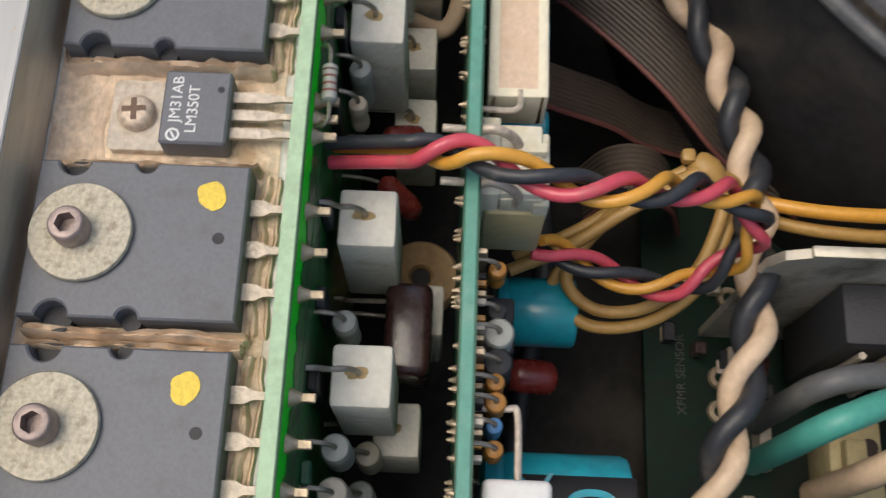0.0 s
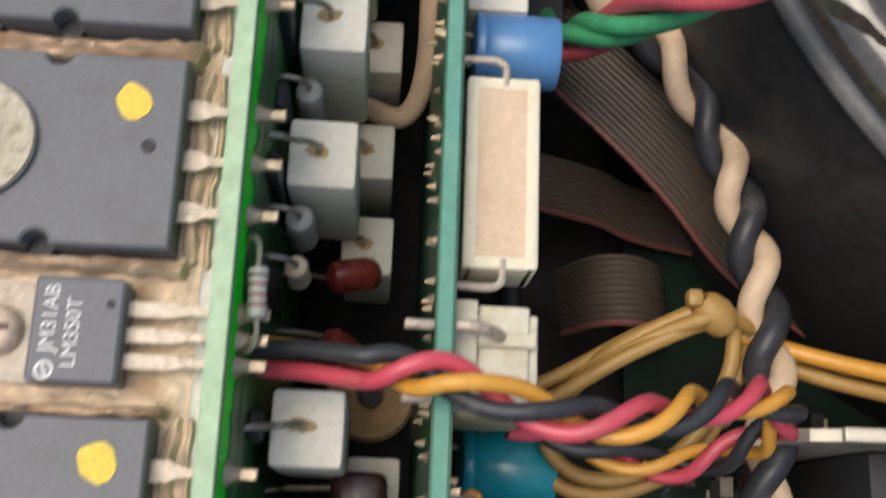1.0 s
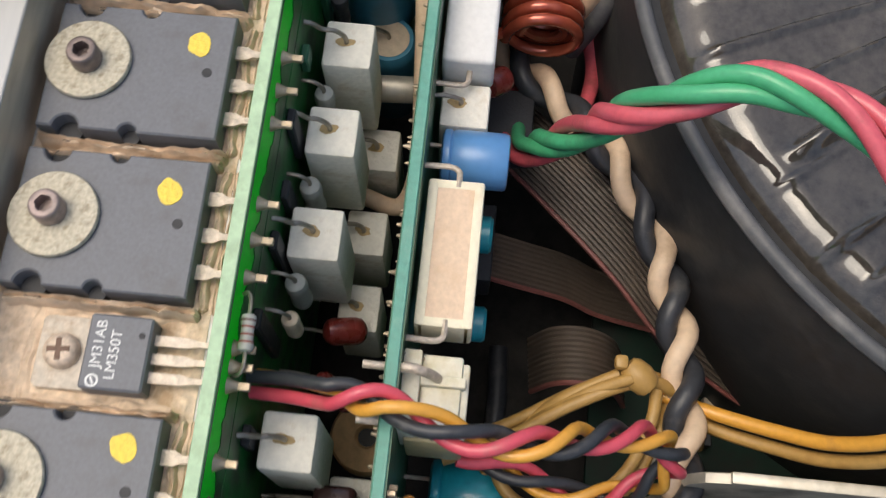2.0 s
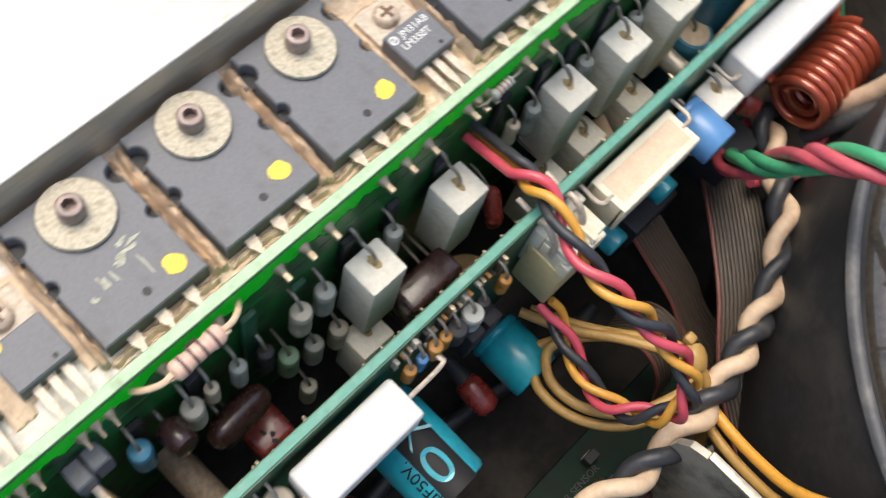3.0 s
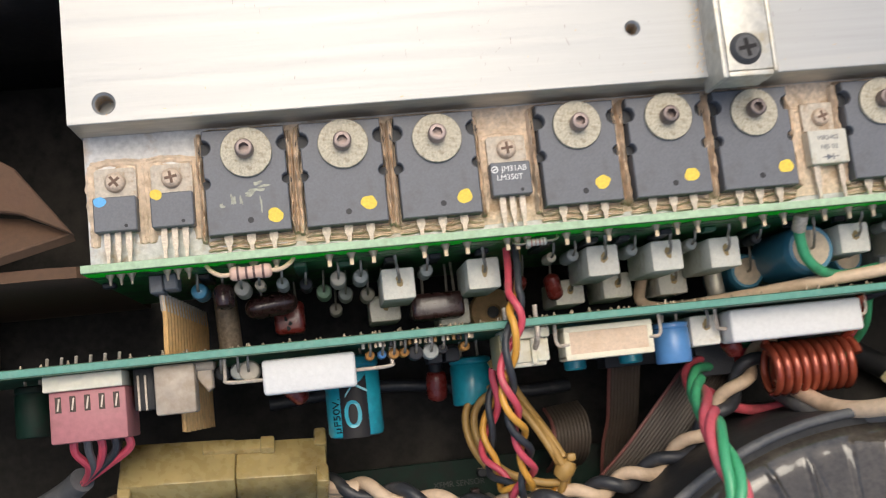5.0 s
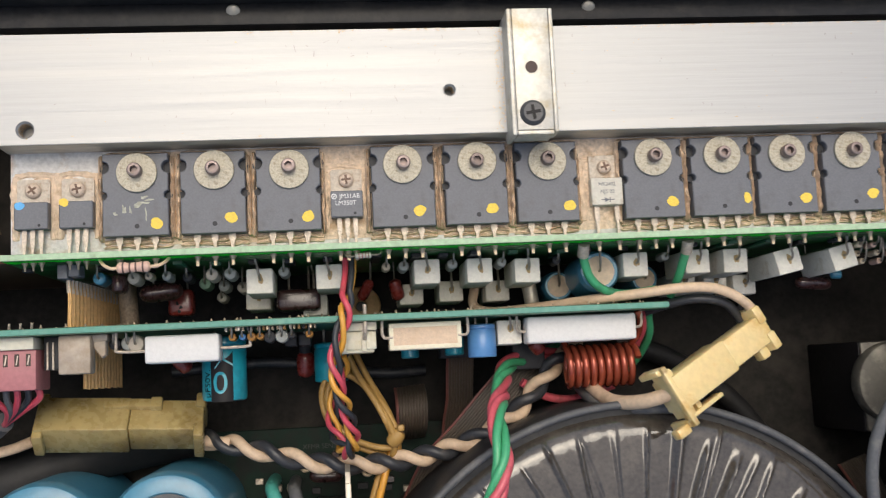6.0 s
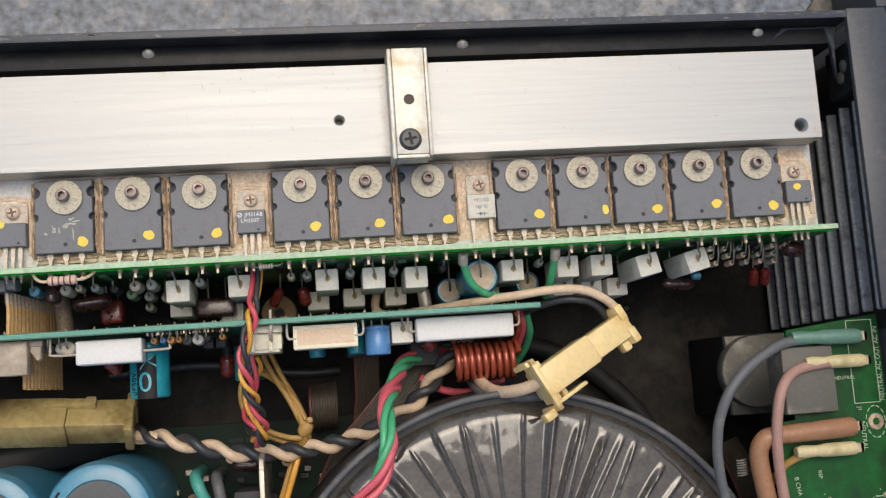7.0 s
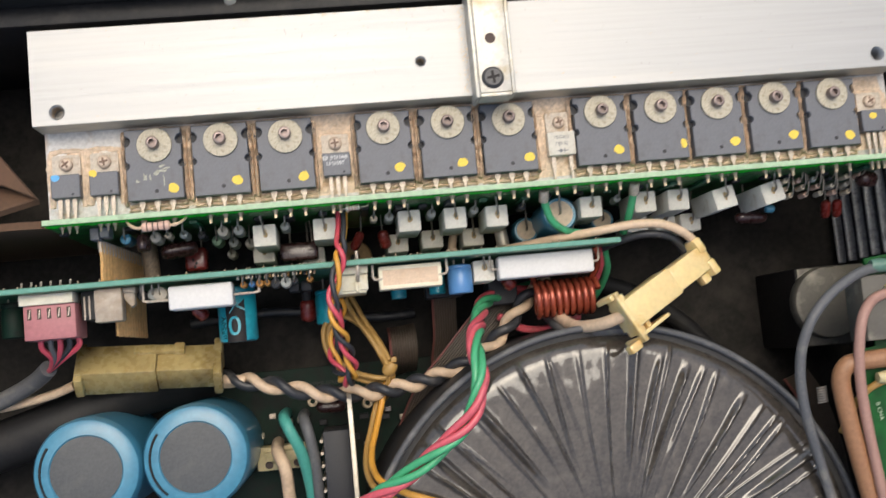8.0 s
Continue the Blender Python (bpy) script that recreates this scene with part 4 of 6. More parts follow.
lying_resistor((-70.8, -30.2, 116.3), (-60.8, -30.0, 116.3), 1.75, PINK_BODY, ((0.2, BAND_DARK), (0.4, BAND_DARK), (0.58, BAND_DARK), (0.8, BAND_DARK)),
               "pale pink resistor with dark bands lying along the board", ((-76.5, -27.2, 113.5), (-55.5, -27.2, 113.0)), PVC_CREAM, 0.55)
lying_resistor((2.2, -29.0, 113.6), (7.4, -28.8, 113.8), 1.05, GREY_BODY, ((0.25, BAND_RED), (0.45, BAND_RED), (0.65, BAND_RED), (0.82, BAND_DARK)),
               "small grey-blue resistor with red bands near the regulator", ((-0.6, -27.3, 112.0), (10.4, -27.3, 112.6)), None, 0.3)

# dipped and moulded capacitors
def dipped(p0, p1, r, flat, mat, label, name="film_capacitor", leads=()):
    """A rounded dipped body from p0 to p1, flattened across."""
    a, b = Vector(p0), Vector(p1)
    t = thing(name, (a + b) / 2, label, "capacitor")
    bm = turned(a, b, [(0, r * 0.25), (0.04, r * 0.6), (0.12, r * 0.9), (0.25, r), (0.75, r), (0.88, r * 0.9), (0.96, r * 0.6), (1, r * 0.25)], 22)
    if flat != 1:
        mid = (a + b) / 2
        bm = turn_mesh(bm, Matrix.Translation(mid) @ Matrix.Diagonal((1, 1, flat, 1)) @ Matrix.Translation(-mid))
    part("body", bm, mat, t)
    for p, q in leads:
        part("lead", tube([p, Vector(p).lerp(Vector(q), 0.5) + Vector((0, 0, 0.6)), q], 0.35, 8, 4), WIRE_METAL, t)
    return t


dipped((-74.8, -29.6, 93), (-74.6, -36.4, 93.5), 2.6, 1.7, WINE, "dark wine-coloured dipped capacitor", leads=(((-74.8, -30, 94), (-74.8, -27, 95)),))
dipped((-70.5, -36.0, 82), (-56.5, -34.4, 80), 3.2, 1.3, WINE, "long wine-coloured film capacitor", leads=(((-66, -34.5, 81), (-66, -27, 82)),))
red = thing("film_capacitor", (-59.6, -39, 60), "red box film capacitor with a dark stain", "capacitor")
part("body", box(-64.0, -55.2, -42.5, -33.0, 58, 66.5, 1.6, 3), RED_DIP, red)
for sx, sy in ((-60.6, -38.2), (-59.4, -39.6), (-60.0, -41.0)):
    part("stain", blotch(sx, sy, 0.5, 0.7, 66.52, 20, 0.25, int(-sy), 0.05), LABEL_BLACK, red)
for x in (-62, -57.5):
    part("lead", tube([(x, -33.2, 62), (x, -30, 63), (x, -27, 63)], 0.4, 8, 4), WIRE_METAL, red)
wineb = thing("film_capacitor", (-17, -39, 70), "large glossy wine-brown film capacitor", "capacitor")
part("body", box(-25.0, -10.0, -43.0, -35.6, 64, 77, 1.5, 3), WINE, wineb)
for x in (-21, -14):
    part("lead", tube([(x, -36, 70), (x, -31, 71), (x, -27, 71)], 0.4, 8, 4), WIRE_METAL, wineb)
dipped((16.2, -33.2, 72), (18.0, -40.6, 70), 2.4, 1.4, RED_DIP, "red dipped bead capacitor behind the wires", leads=(((16.4, -33.5, 72), (16.2, -27, 74)),))
dipped((8.0, -33.4, 74), (4.0, -40.0, 70), 2.0, 1.4, RED_DIP, "red dipped bead capacitor near the ring", leads=(((7.8, -33.6, 74), (8.0, -27, 76)),))
dipped((208, -31, 96), (216, -32, 95), 3.2, 1.1, WINE, "wine-coloured dipped capacitor at the board's end", leads=(((211, -31, 96), (211, -27, 97)),))
for x in (204.0, 209.0):
    dipped((x, -36.5, 74), (x + 1.5, -43.5, 70), 1.9, 1.5, RED_DIP, "small red dipped capacitor at the board's end", leads=(((x, -37, 74), (x, -27, 76)),))
dipped((164, -40.5, 74), (178, -41.5, 73), 2.4, 1.1, WINE, "wine-brown film capacitor beneath the leaning resistors", leads=(((168, -40, 74), (168, -27, 76)),))
dipped((175.2, -38.4, 79), (179.4, -38.8, 79), 1.6, 1, BLUE_SLEEVE, "small bright blue bead beneath the leaning resistors", leads=(((177, -38, 79), (177, -27, 80)),))
ring = thing("ferrite_ring", (4.9, -40, 28), "ochre ring core lying below the boards", "ring core")
ring_prof = [(7.2, 0), (7.8, 0.8), (7.8, 4.2), (7.2, 5), (2.6, 5), (2.0, 4.2), (2.0, 0.8), (2.6, 0)]
bm = bmesh.new()
loops = [[bm.verts.new((4.9 + r * math.cos(a), -39.8 + r * math.sin(a), 28 + h)) for r, h in ring_prof] for a in [2 * math.pi * k / 32 for k in range(32)]]
for k in range(32):
    for j in range(8):
        bm.faces.new((loops[k][j], loops[(k + 1) % 32][j], loops[(k + 1) % 32][(j + 1) % 8], loops[k][(j + 1) % 8]))
part("core", bm, WOODY, ring)
part("post", rod((4.9, -39.8, FLOOR), (4.9, -39.8, 32), 1.9, 16), BLACK_METAL, ring)

# round capacitors seen on end
def end_capacitor(cx, y, top, r, h, mat, label):
    t = thing("electrolytic_capacitor", (cx, y, top - h), label, "capacitor")
    part("sleeve", turned((cx, y, top - h), (cx, y, top), [(0, r * 0.9), (0.03, r), (0.9, r), (0.95, r * 0.97), (1, r * 0.86)], 36), mat, t)
    part("bung", turned((cx, y, top - 0.2), (cx, y, top + 0.25), [(0, r * 0.72), (0.7, r * 0.72), (1, r * 0.66)], 32), CAP_PALE, t)
    part("lead", tube([(cx, y, top), (cx, y + 0.4, top + 2), (cx - 0.4, y + 3.5, top + 4.2), (cx - 0.5, -27.2, top + 5.0)], 0.42, 8, 5), WIRE_METAL, t)
    return t


end_capacitor(85.6, -35.2, 94.0, 7.3, 26, BLUE_SLEEVE, "blue-sleeved capacitor with cream end facing up")
end_capacitor(75.8, -38.0, 72.0, 5.6, 24, BLUE_SLEEVE, "blue-sleeved capacitor behind a green wire")
end_capacitor(108.5, -36.5, 70.0, 5.2, 22, BLUE_SLEEVE, "blue-sleeved capacitor partly hidden by a green wire")

# flat cable from header to board, tube spacer and metal post
header = thing("flat_cable", (-86, -45, 60), "amber flat cable standing on edge between the boards", "cable")
part("header", joined(box(-91.6, -88.2, -31.8, -27.2, 98, 105.5, 0.4, 1), box(-88.0, -84.6, -31.2, -27.2, 98.5, 106.2, 0.4, 1)), EPOXY, header, "dusty blue-black pin header")
for k in range(16):
    z = 100.2 - 4.2 * k
    lean = 0.04 * (100.2 - z)
    part("conductor", tube([(-89.4 + lean, -31.5, z), (-89.0 + lean, -37, z - 0.3), (-89.2 + lean, -43, z - 0.6), (-89.4 + lean, (-66.6 if k > 3 else -47.2) - 0.25 * (k % 2), z - 1.0)], 0.72, 8, 3), KAPTON, header)
    part("cut_end", tube([(-89.4 + lean, -31.2, z), (-89.2 + lean, -35.8, z - 0.2)], 0.8, 6, 3), TIN, header)
part("clamp", joined(box(-93.2, -83.0, -61.8, -49.2, 92, 99, 0.8), box(-92.0, -78.5, -51.5, -49.2, 88, 96, 0.5), slab([(-79, -49.3), (-79, -56), (-80.4, -57), (-83, -53.5), (-83, -49.3)], 92, 95.5, 0.4)), CLAMP, header, "frosted taupe clamp")
single("brown_spacer", turned((-76.6, -29, 74), (-76.0, -47.0, 71), [(0, 3.0), (0.03, 3.2), (0.97, 3.2), (1, 3.0)], 24), BROWN_TUBE, "brown speckled tube between the two boards", "spacer")
single("metal_post", turned((64.8, -37.0, 72), (66.4, -47.0, 70), [(0, 2.3), (0.04, 2.6), (0.9, 2.6), (1, 2.3)], 24), STEEL, "short bare metal post between the boards", "spacer")

# ---- parts on the control board ----
rnd = random.Random(21)
for k in range(46):
    x = -124 + k * 4.95 + rnd.uniform(-1.2, 1.2)
    z = 99.5 + rnd.uniform(-4, 2.2)
    part("solder_pin", turned((x, -46.9, z), (x, -45.6 - rnd.uniform(0, 0.7), z + rnd.uniform(-0.3, 0.6)), [(0, 0.7), (0.35, 0.4), (1, 0.22)], 8), SOLDER, second)
for k in range(60):
    x, z = -60 + rnd.uniform(-30, 160), 98 - 20 * rnd.random() ** 1.6
    part("solder_pin", turned((x, -46.9, z), (x, -45.8, z), [(0, 0.6), (0.5, 0.35), (1, 0.18)], 7), SOLDER, second)
for x in (4.8, -3.2):
    part("pin", rod((x, -46.9, 101.6), (x, -43.6, 101.9), 0.62, 12, 0.15), TIN, second)


def block_resistor(x0, x1, y0, y1, z0, z1, mat, label, fill=False, lead_drop=2.2):
    t = thing("block_resistor", ((x0 + x1) / 2, (y0 + y1) / 2, z0), label, "resistor", "long ceramic resistors on the control board")
    ym = (y0 + y1) / 2 - 0.3
    if fill:
        part("body", joined(box(x0, x1, y0, y0 + 1.7, z0, z1, 0.5), box(x0, x1, y1 - 1.7, y1, z0, z1, 0.5), box(x0, x0 + 1.6, y0 + 0.3, y1 - 0.3, z0, z1 - 0.1, 0.4),
                            box(x1 - 1.6, x1, y0 + 0.3, y1 - 0.3, z0, z1 - 0.1, 0.4), box(x0 + 0.5, x1 - 0.5, y0 + 0.5, y1 - 0.5, z0, z1 - 1.2)), mat, t)
        part("cement_fill", slab([(x0 + 1.4, y0 + 1.6), (x1 - 1.4, y0 + 1.5), (x1 - 1.4, y1 - 1.6), (x0 + 1.4, y1 - 1.6)], z1 - 1.3, z1 - 0.22), CEMENT_FILL, t, "ochre cement filling")
        zl = z1 - 0.4
    else:
        part("body", box(x0, x1, y0, y1, z0, z1, 0.9, 3), mat, t)
        zl = z1 - 3.5
    for s, x in ((-1, x0), (1, x1)):
        part("lead", tube([(x - s * 1.2, ym, zl), (x + s * 0.8, ym, zl), (x + s * (lead_drop), ym + 0.2, zl), (x + s * (lead_drop + 0.6), ym + 1.6, zl + 0.1), (x + s * (lead_drop + 0.5), -48.8, zl + 0.2)], 0.5, 8, 5), TIN, t)
    return t


block_resistor(-66.4, -42.6, -59.6, -50.6, 88.5, 98.0, CEMENT_WHITE, "clean white ceramic block resistor with bent leads", lead_drop=9.0)
block_resistor(12.6, 36.8, -59.0, -50.0, 88.0, 97.2, CEMENT_CREAM, "cream ceramic trough resistor filled with ochre cement", True, 1.6)
block_resistor(59.2, 97.0, -58.8, -49.8, 86.0, 95.2, CEMENT_WHITE, "long white ceramic block resistor above the copper coil")
wb = thing("cement_resistor", (54.2, -54.5, 70), "white ceramic resistor on end beside the blue capacitor", "resistor")
part("body", box(50.0, 58.4, -58.6, -50.2, 70, 89, 0.7, 2), CEMENT, wb)
part("glue_stain", blotch(54.6, -53.0, 0.9, 1.8, 89.02, 24, 0.2, 3, 0.06), GLUE, wb)
part("lead", tube([(54.4, -53.6, 88.5), (54.4, -53.4, 90.6), (54.2, -51, 92), (54, -48.8, 92)], 0.42, 8, 5), WIRE_METAL, wb)


def lying_capacitor(cx, y0, y1, z, r, mat, label, groove=True):
    t = thing("electrolytic_capacitor", (cx, (y0 + y1) / 2, z), label, "capacitor")
    prof = [(0, r * 0.8), (0.03, r * 0.97), (0.07, r), (0.12, r), (0.15, r * 0.93), (0.19, r), (0.94, r), (0.985, r * 0.95), (1, r * 0.82)] if groove else [(0, r * 0.85), (0.04, r), (0.95, r), (1, r * 0.85)]
    part("sleeve", turned((cx, y0, z), (cx, y1, z), prof, 32), mat, t)
    for s in (-1, 1):
        part("lead", tube([(cx + s * r * 0.4, y0 - 0.2, z), (cx + s * r * 0.4, (y0 - 48.9) / 2, z + 0.3), (cx + s * r * 0.4, -48.8, z + 0.3)], 0.4, 8, 4), TIN, t)
    return t


lying_capacitor(44.6, -51.2, -62.6, 88.0, 4.9, PALE_BLUE, "pale blue electrolytic capacitor lying out from the board")
big = lying_capacitor(-43.6, -51.0, -73.0, 76.0, 7.6, TEAL_SLEEVE, "teal electrolytic capacitor with dark label reading 0 and 50V")
bm = bmesh.new()
rows = []
for y in (-56, -73.2):
    rows.append([bm.verts.new((-43.6 + 7.66 * math.cos(a), y if y < -60 else y - 3 * abs(math.sin(3 * a)), 76 + 7.66 * math.sin(a))) for a in [radians(62 + 58 * k / 14) for k in range(15)]])
for k in range(14):
    bm.faces.new((rows[0][k], rows[0][k + 1], rows[1][k + 1], rows[1][k]))
part("label_panel", bm, LABEL_BLACK, big, "dark printed panel")


def on_cylinder(ob, cx, z, r):
    """Bends flat print round a lying cylinder."""
    base = ob.location / MM
    for v in ob.data.vertices:
        px, py, h = v.co.x / MM, v.co.y / MM, v.co.z / MM
        a = (px + ob.location.x / MM + ORIGIN[ob.parent.name].x - cx) / r
        rad = r + 0.12 + h
        x, zz = cx + rad * math.sin(a), z + rad * math.cos(a)
        v.co = Vector((x * MM, v.co.y + ob.location.y + ORIGIN[ob.parent.name].y * MM, zz * MM)) - ORIGIN[ob.parent.name] * MM
    ob.location = (0, 0, 0)


nought = lettering("print", "0", 10.5, (-44.2, -67.2, 76), 0, TEAL_SLEEVE, big)
on_cylinder(nought, -43.6, 76, 7.7)
volts = lettering("print", "\u00b5F50V.", 3.4, (-48.9, -67.0, 76), 90, LABEL_BLACK, big)
on_cylinder(volts, -43.6, 76, 7.66)
for x0, y0, x1, y1 in ((-46, -61.5, -43.6, -58.4), (-43.6, -58.4, -39.9, -60.6)):
    n = slab([(x0, y0), (x0, y0 - 0.7), (x1, y1 - 0.7), (x1, y1)], 84.0, 84.25)
    part("print_line", turn_mesh(n, Matrix.Translation((0, 0, -0.42))), TEAL_SLEEVE, big)
lying_capacitor(-7.2, -54, -68.5, 52.0, 6.3, TEAL_SLEEVE, "teal electrolytic capacitor below the white connector")
lying_capacitor(21.0, -51, -61.5, 70.0, 3.2, TEAL_SLEEVE, "small teal capacitor under the cream resistor", False)
lying_capacitor(36.5, -51, -61.2, 74.0, 3.4, TEAL_SLEEVE, "small tilted teal capacitor under the cream resistor", False)
tall = dipped((-17.0, -56.5, 44), (-17.2, -66.5, 42), 3.3, 1, RED_DIP, "red glossy bead capacitor with dark collar")
part("collar", turned((-17.0, -51.0, 44.6), (-17.05, -58.5, 43.8), [(0, 2.0), (0.1, 2.2), (0.9, 2.2), (1, 2.0)], 18), EPOXY_DARK, tall)
part("lead", tube([(-17, -51.5, 44.5), (-17, -50, 45), (-17, -48.8, 45)], 0.4, 8, 4), TIN, tall)
dipped((63.5, -57.5, 79), (67.0, -61.5, 77), 2.6, 1.1, RED_DIP, "small red bead capacitor by the coil", leads=(((63.6, -57, 79), (63.2, -48.8, 80)),))
dipped((-62, -57, 66), (-57.0, -62, 64), 2.6, 1.1, RED_DIP, "red bead capacitor under the white resistor", leads=(((-61.6, -57, 66), (-61.2, -48.8, 67)),))
single("small_relay", box(58.5, 70.5, -67.5, -52, 50, 66, 0.8), EPOXY_DARK, "small dark plastic relay under the white resistor", "relay")

# row of little parts between the white resistor and the connector
for x, r, m, z in ((-38.6, 1.3, ORANGE_DIP, 98), (-35.4, 1.2, PALE_BLUE, 97.5), (-32.4, 1.5, ORANGE_DIP, 98.5), (-29.6, 1.3, ORANGE_DIP, 98), (-26.6, 2.1, EPOXY_DARK, 97), (-22.6, 2.2, GREY_BODY, 97.5),
                   (-19.4, 1.4, EPOXY_DARK, 97), (-13.6, 1.3, ORANGE_DIP, 98), (-72.6, 2.3, GREY_BODY, 95), (-70.0, 2.8, BEIGE_BODY, 95.5), (-77.0, 2.0, EPOXY_DARK, 94), (7.6, 1.4, EPOXY_DARK, 97)):
    standing_resistor(x, -51.6 - r * 0.4, z - 2, r, 6.5, m, "tiny upright part on the control board", board_y=-48.8, group="little parts on the control board")
for k in range(22):
    x = -40 + 1.35 * k + rnd.uniform(-0.4, 0.4)
    part("surface_part", box(x - 0.4, x + 0.4, -50.4, -49.1, 94 + rnd.uniform(-2, 5), 96.5 + rnd.uniform(-1, 5), 0.1, 1), rnd.choice([SOLDER, BEIGE_BODY, EPOXY_DARK, ORANGE_DIP, SOLDER]), second)
for x in (-20.4, -15.6):
    part("transistor_can", box(x - 2, x + 2, -55.5, -51.5, 70, 82, 0.5), EPOXY_DARK, second)

# ---- connectors on the control board ----
plug = thing("wire_connector", (-2, -55, 74), "ivory plastic wire connector plugged into the board", "connector")
part("header", joined(box(-3.6, 8.6, -52.0, -49.2, 84, 98.4, 0.4), box(-3.6, 8.4, -58.2, -52.0, 92, 96.6, 0.5), box(-3.6, 8.4, -56.0, -52.0, 84, 92, 0.3)), NYLON_WHITE, plug)
part("latch", joined(box(-4.0, 7.6, -59.3, -56.8, 90, 95.8, 0.5), box(-3.2, -1.6, -58.8, -52, 95.5, 98, 0.3), box(3.4, 5.0, -58.8, -52, 95.5, 98, 0.3)), NYLON_WHITE, plug)
# Darker nylon than the header paints the connector's shaded, yellowish side.
part("housing", box(-4.2, 7.8, -59.2, -50.0, 76.5, 92.5, 0.6), NYLON_TAN, plug, "yellowish housing block, its side's shade put into the colour")
for x in (4.8, -3.2):
    part("contact", tube([(x, -49.0, 101.4), (x, -50.5, 102.2), (x - 0.2, -52.6, 101.4), (x - 0.3, -54.4, 98.6), (x - 0.3, -54.6, 95)], 0.75, 10, 5), TIN, plug)

pinkc = thing("wire_connector", (-110, -58, 84), "mauve plastic multi-way wire connector", "connector")
part("housing", box(-119.5, -100.6, -66.2, -53.2, 80, 96.5, 0.6), PINK_PLASTIC, pinkc)
part("header", box(-120.5, -101, -53.2, -49.2, 82, 98.0, 0.4), NYLON_WHITE, pinkc)
for k in range(5):
    x = -117.2 + 3.55 * k
    part("slot", box(x - 0.75, x + 0.75, -58.5, -54.5, 96.3, 96.62), BOLT_HOLE, pinkc)
    part("contact", slab([(x - 0.4, -58), (x + 0.1, -55), (x + 0.5, -55), (x, -58)], 96.5, 96.75), TIN, pinkc)
for k, m in enumerate((PVC_PINK, PVC_GREY, PVC_PINK, PVC_BLACK, PVC_PINK)):
    part("wire", tube([(-116 + 3.4 * k, -65.5, 88), (-116 + 3.4 * k, -69, 87), (-114 + 1.2 * k, -73, 82), (-117, -77, 74), (-121, -79, 68)], 1.1, 8, 5), m, pinkc)
part("sleeve", tube([(-118, -76.5, 73), (-126, -81, 64), (-140, -87, 58), (-165, -95, 54)], 3.4, 14, 6), PVC_GREY, pinkc, "grey cable sleeve")
for k in range(6):
    x = -118.6 + 3.5 * k
    part("pin", rod((x, -47.0, 99.6), (x + 0.5, -45.0, 100.8), 0.42, 10, 0.1), TIN, second)
lefthead = thing("black_header", (-96.5, -54, 80), "small black header beside the flat cable", "connector")
part("body", box(-99.5, -94.2, -60, -49.2, 76, 92, 0.5), EPOXY_DARK, lefthead)
for x in (-98.2, -96.4):
    part("pin", box(x - 0.3, x + 0.3, -60, -51, 92, 92.5, 0.1, 1), TIN, lefthead)
lying_capacitor(-127, -50.5, -64, 82, 4.8, PCB_LOW, "dark green electrolytic capacitor at the board's end")

# ---- copper coil ----
coil = thing("copper_coil", (87, -67, 70), "air-wound coil of reddish enamelled copper wire", "coil")
path = []
for k in range(9 * 20 + 5):
    a = 2 * math.pi * k / 20
    path.append(Vector((75.4 + 2.72 * k / 20, -67.2 + 6.9 * math.cos(a), 76.5 + 6.9 * math.sin(a))))
part("winding", sweep(path, 1.18, 10), ENAMEL, coil)
path = []
for k in range(7 * 20 + 1):
    a = 2 * math.pi * k / 20
    path.append(Vector((77.2 + 2.55 * k / 20, -67.2 + 4.3 * math.cos(a), 76.5 + 4.3 * math.sin(a))))
part("inner_winding", sweep(path, 1.15, 8), ENAMEL, coil)
part("lead", tube([(99.0, -60.6, 77), (100.5, -57, 84), (100, -52, 90), (98.5, -49, 92)], 1.15, 8, 6), ENAMEL, coil)
part("lead", tube([(76.2, -60.6, 77), (74, -56, 80), (73, -49, 82)], 1.15, 8, 6), ENAMEL, coil)

# ---- toroid transformer in its cup ----
TX, TY, TR, TZ = 94.0, -178.5, 96.5, 96.0
toroid = thing("toroidal_transformer", (TX, TY, FLOOR), "large toroidal transformer wrapped in glossy dark film", "transformer")


part("cup", lathe(TX, TY, [(TR + 3, FLOOR), (TR + 3.2, 60), (TR + 2.2, TZ - 4), (TR + 1.4, TZ - 1.5), (TR - 2.5, TZ - 1.8), (TR - 3.2, 60)]), CUP, toroid, "black outer wrap")
part("rim", lathe(TX, TY, [(TR + 1.4 + 1.35 * math.cos(t), TZ - 0.4 + 1.6 * math.sin(t)) for t in [2 * math.pi * j / 12 for j in range(13)]], 140), RUBBER, toroid, "grey rubber rim")
rp = random.Random(4)
PLEATS = []
ang = 0.02
while ang < 2 * math.pi - 0.07:
    bold = rp.random() < 0.4
    PLEATS.append((ang, rp.uniform(0.020, 0.032) if bold else rp.uniform(0.010, 0.018), rp.uniform(1.8, 3.0) if bold else rp.uniform(0.5, 1.3), rp.uniform(26, 58), rp.uniform(84, 95), rp.uniform(-0.0014, 0.0014)))
    ang += rp.uniform(0.045, 0.14)


def bisect(values, x):
    return sum(1 for v in values if v <= x)


FOLDS = [p[0] for p in PLEATS]


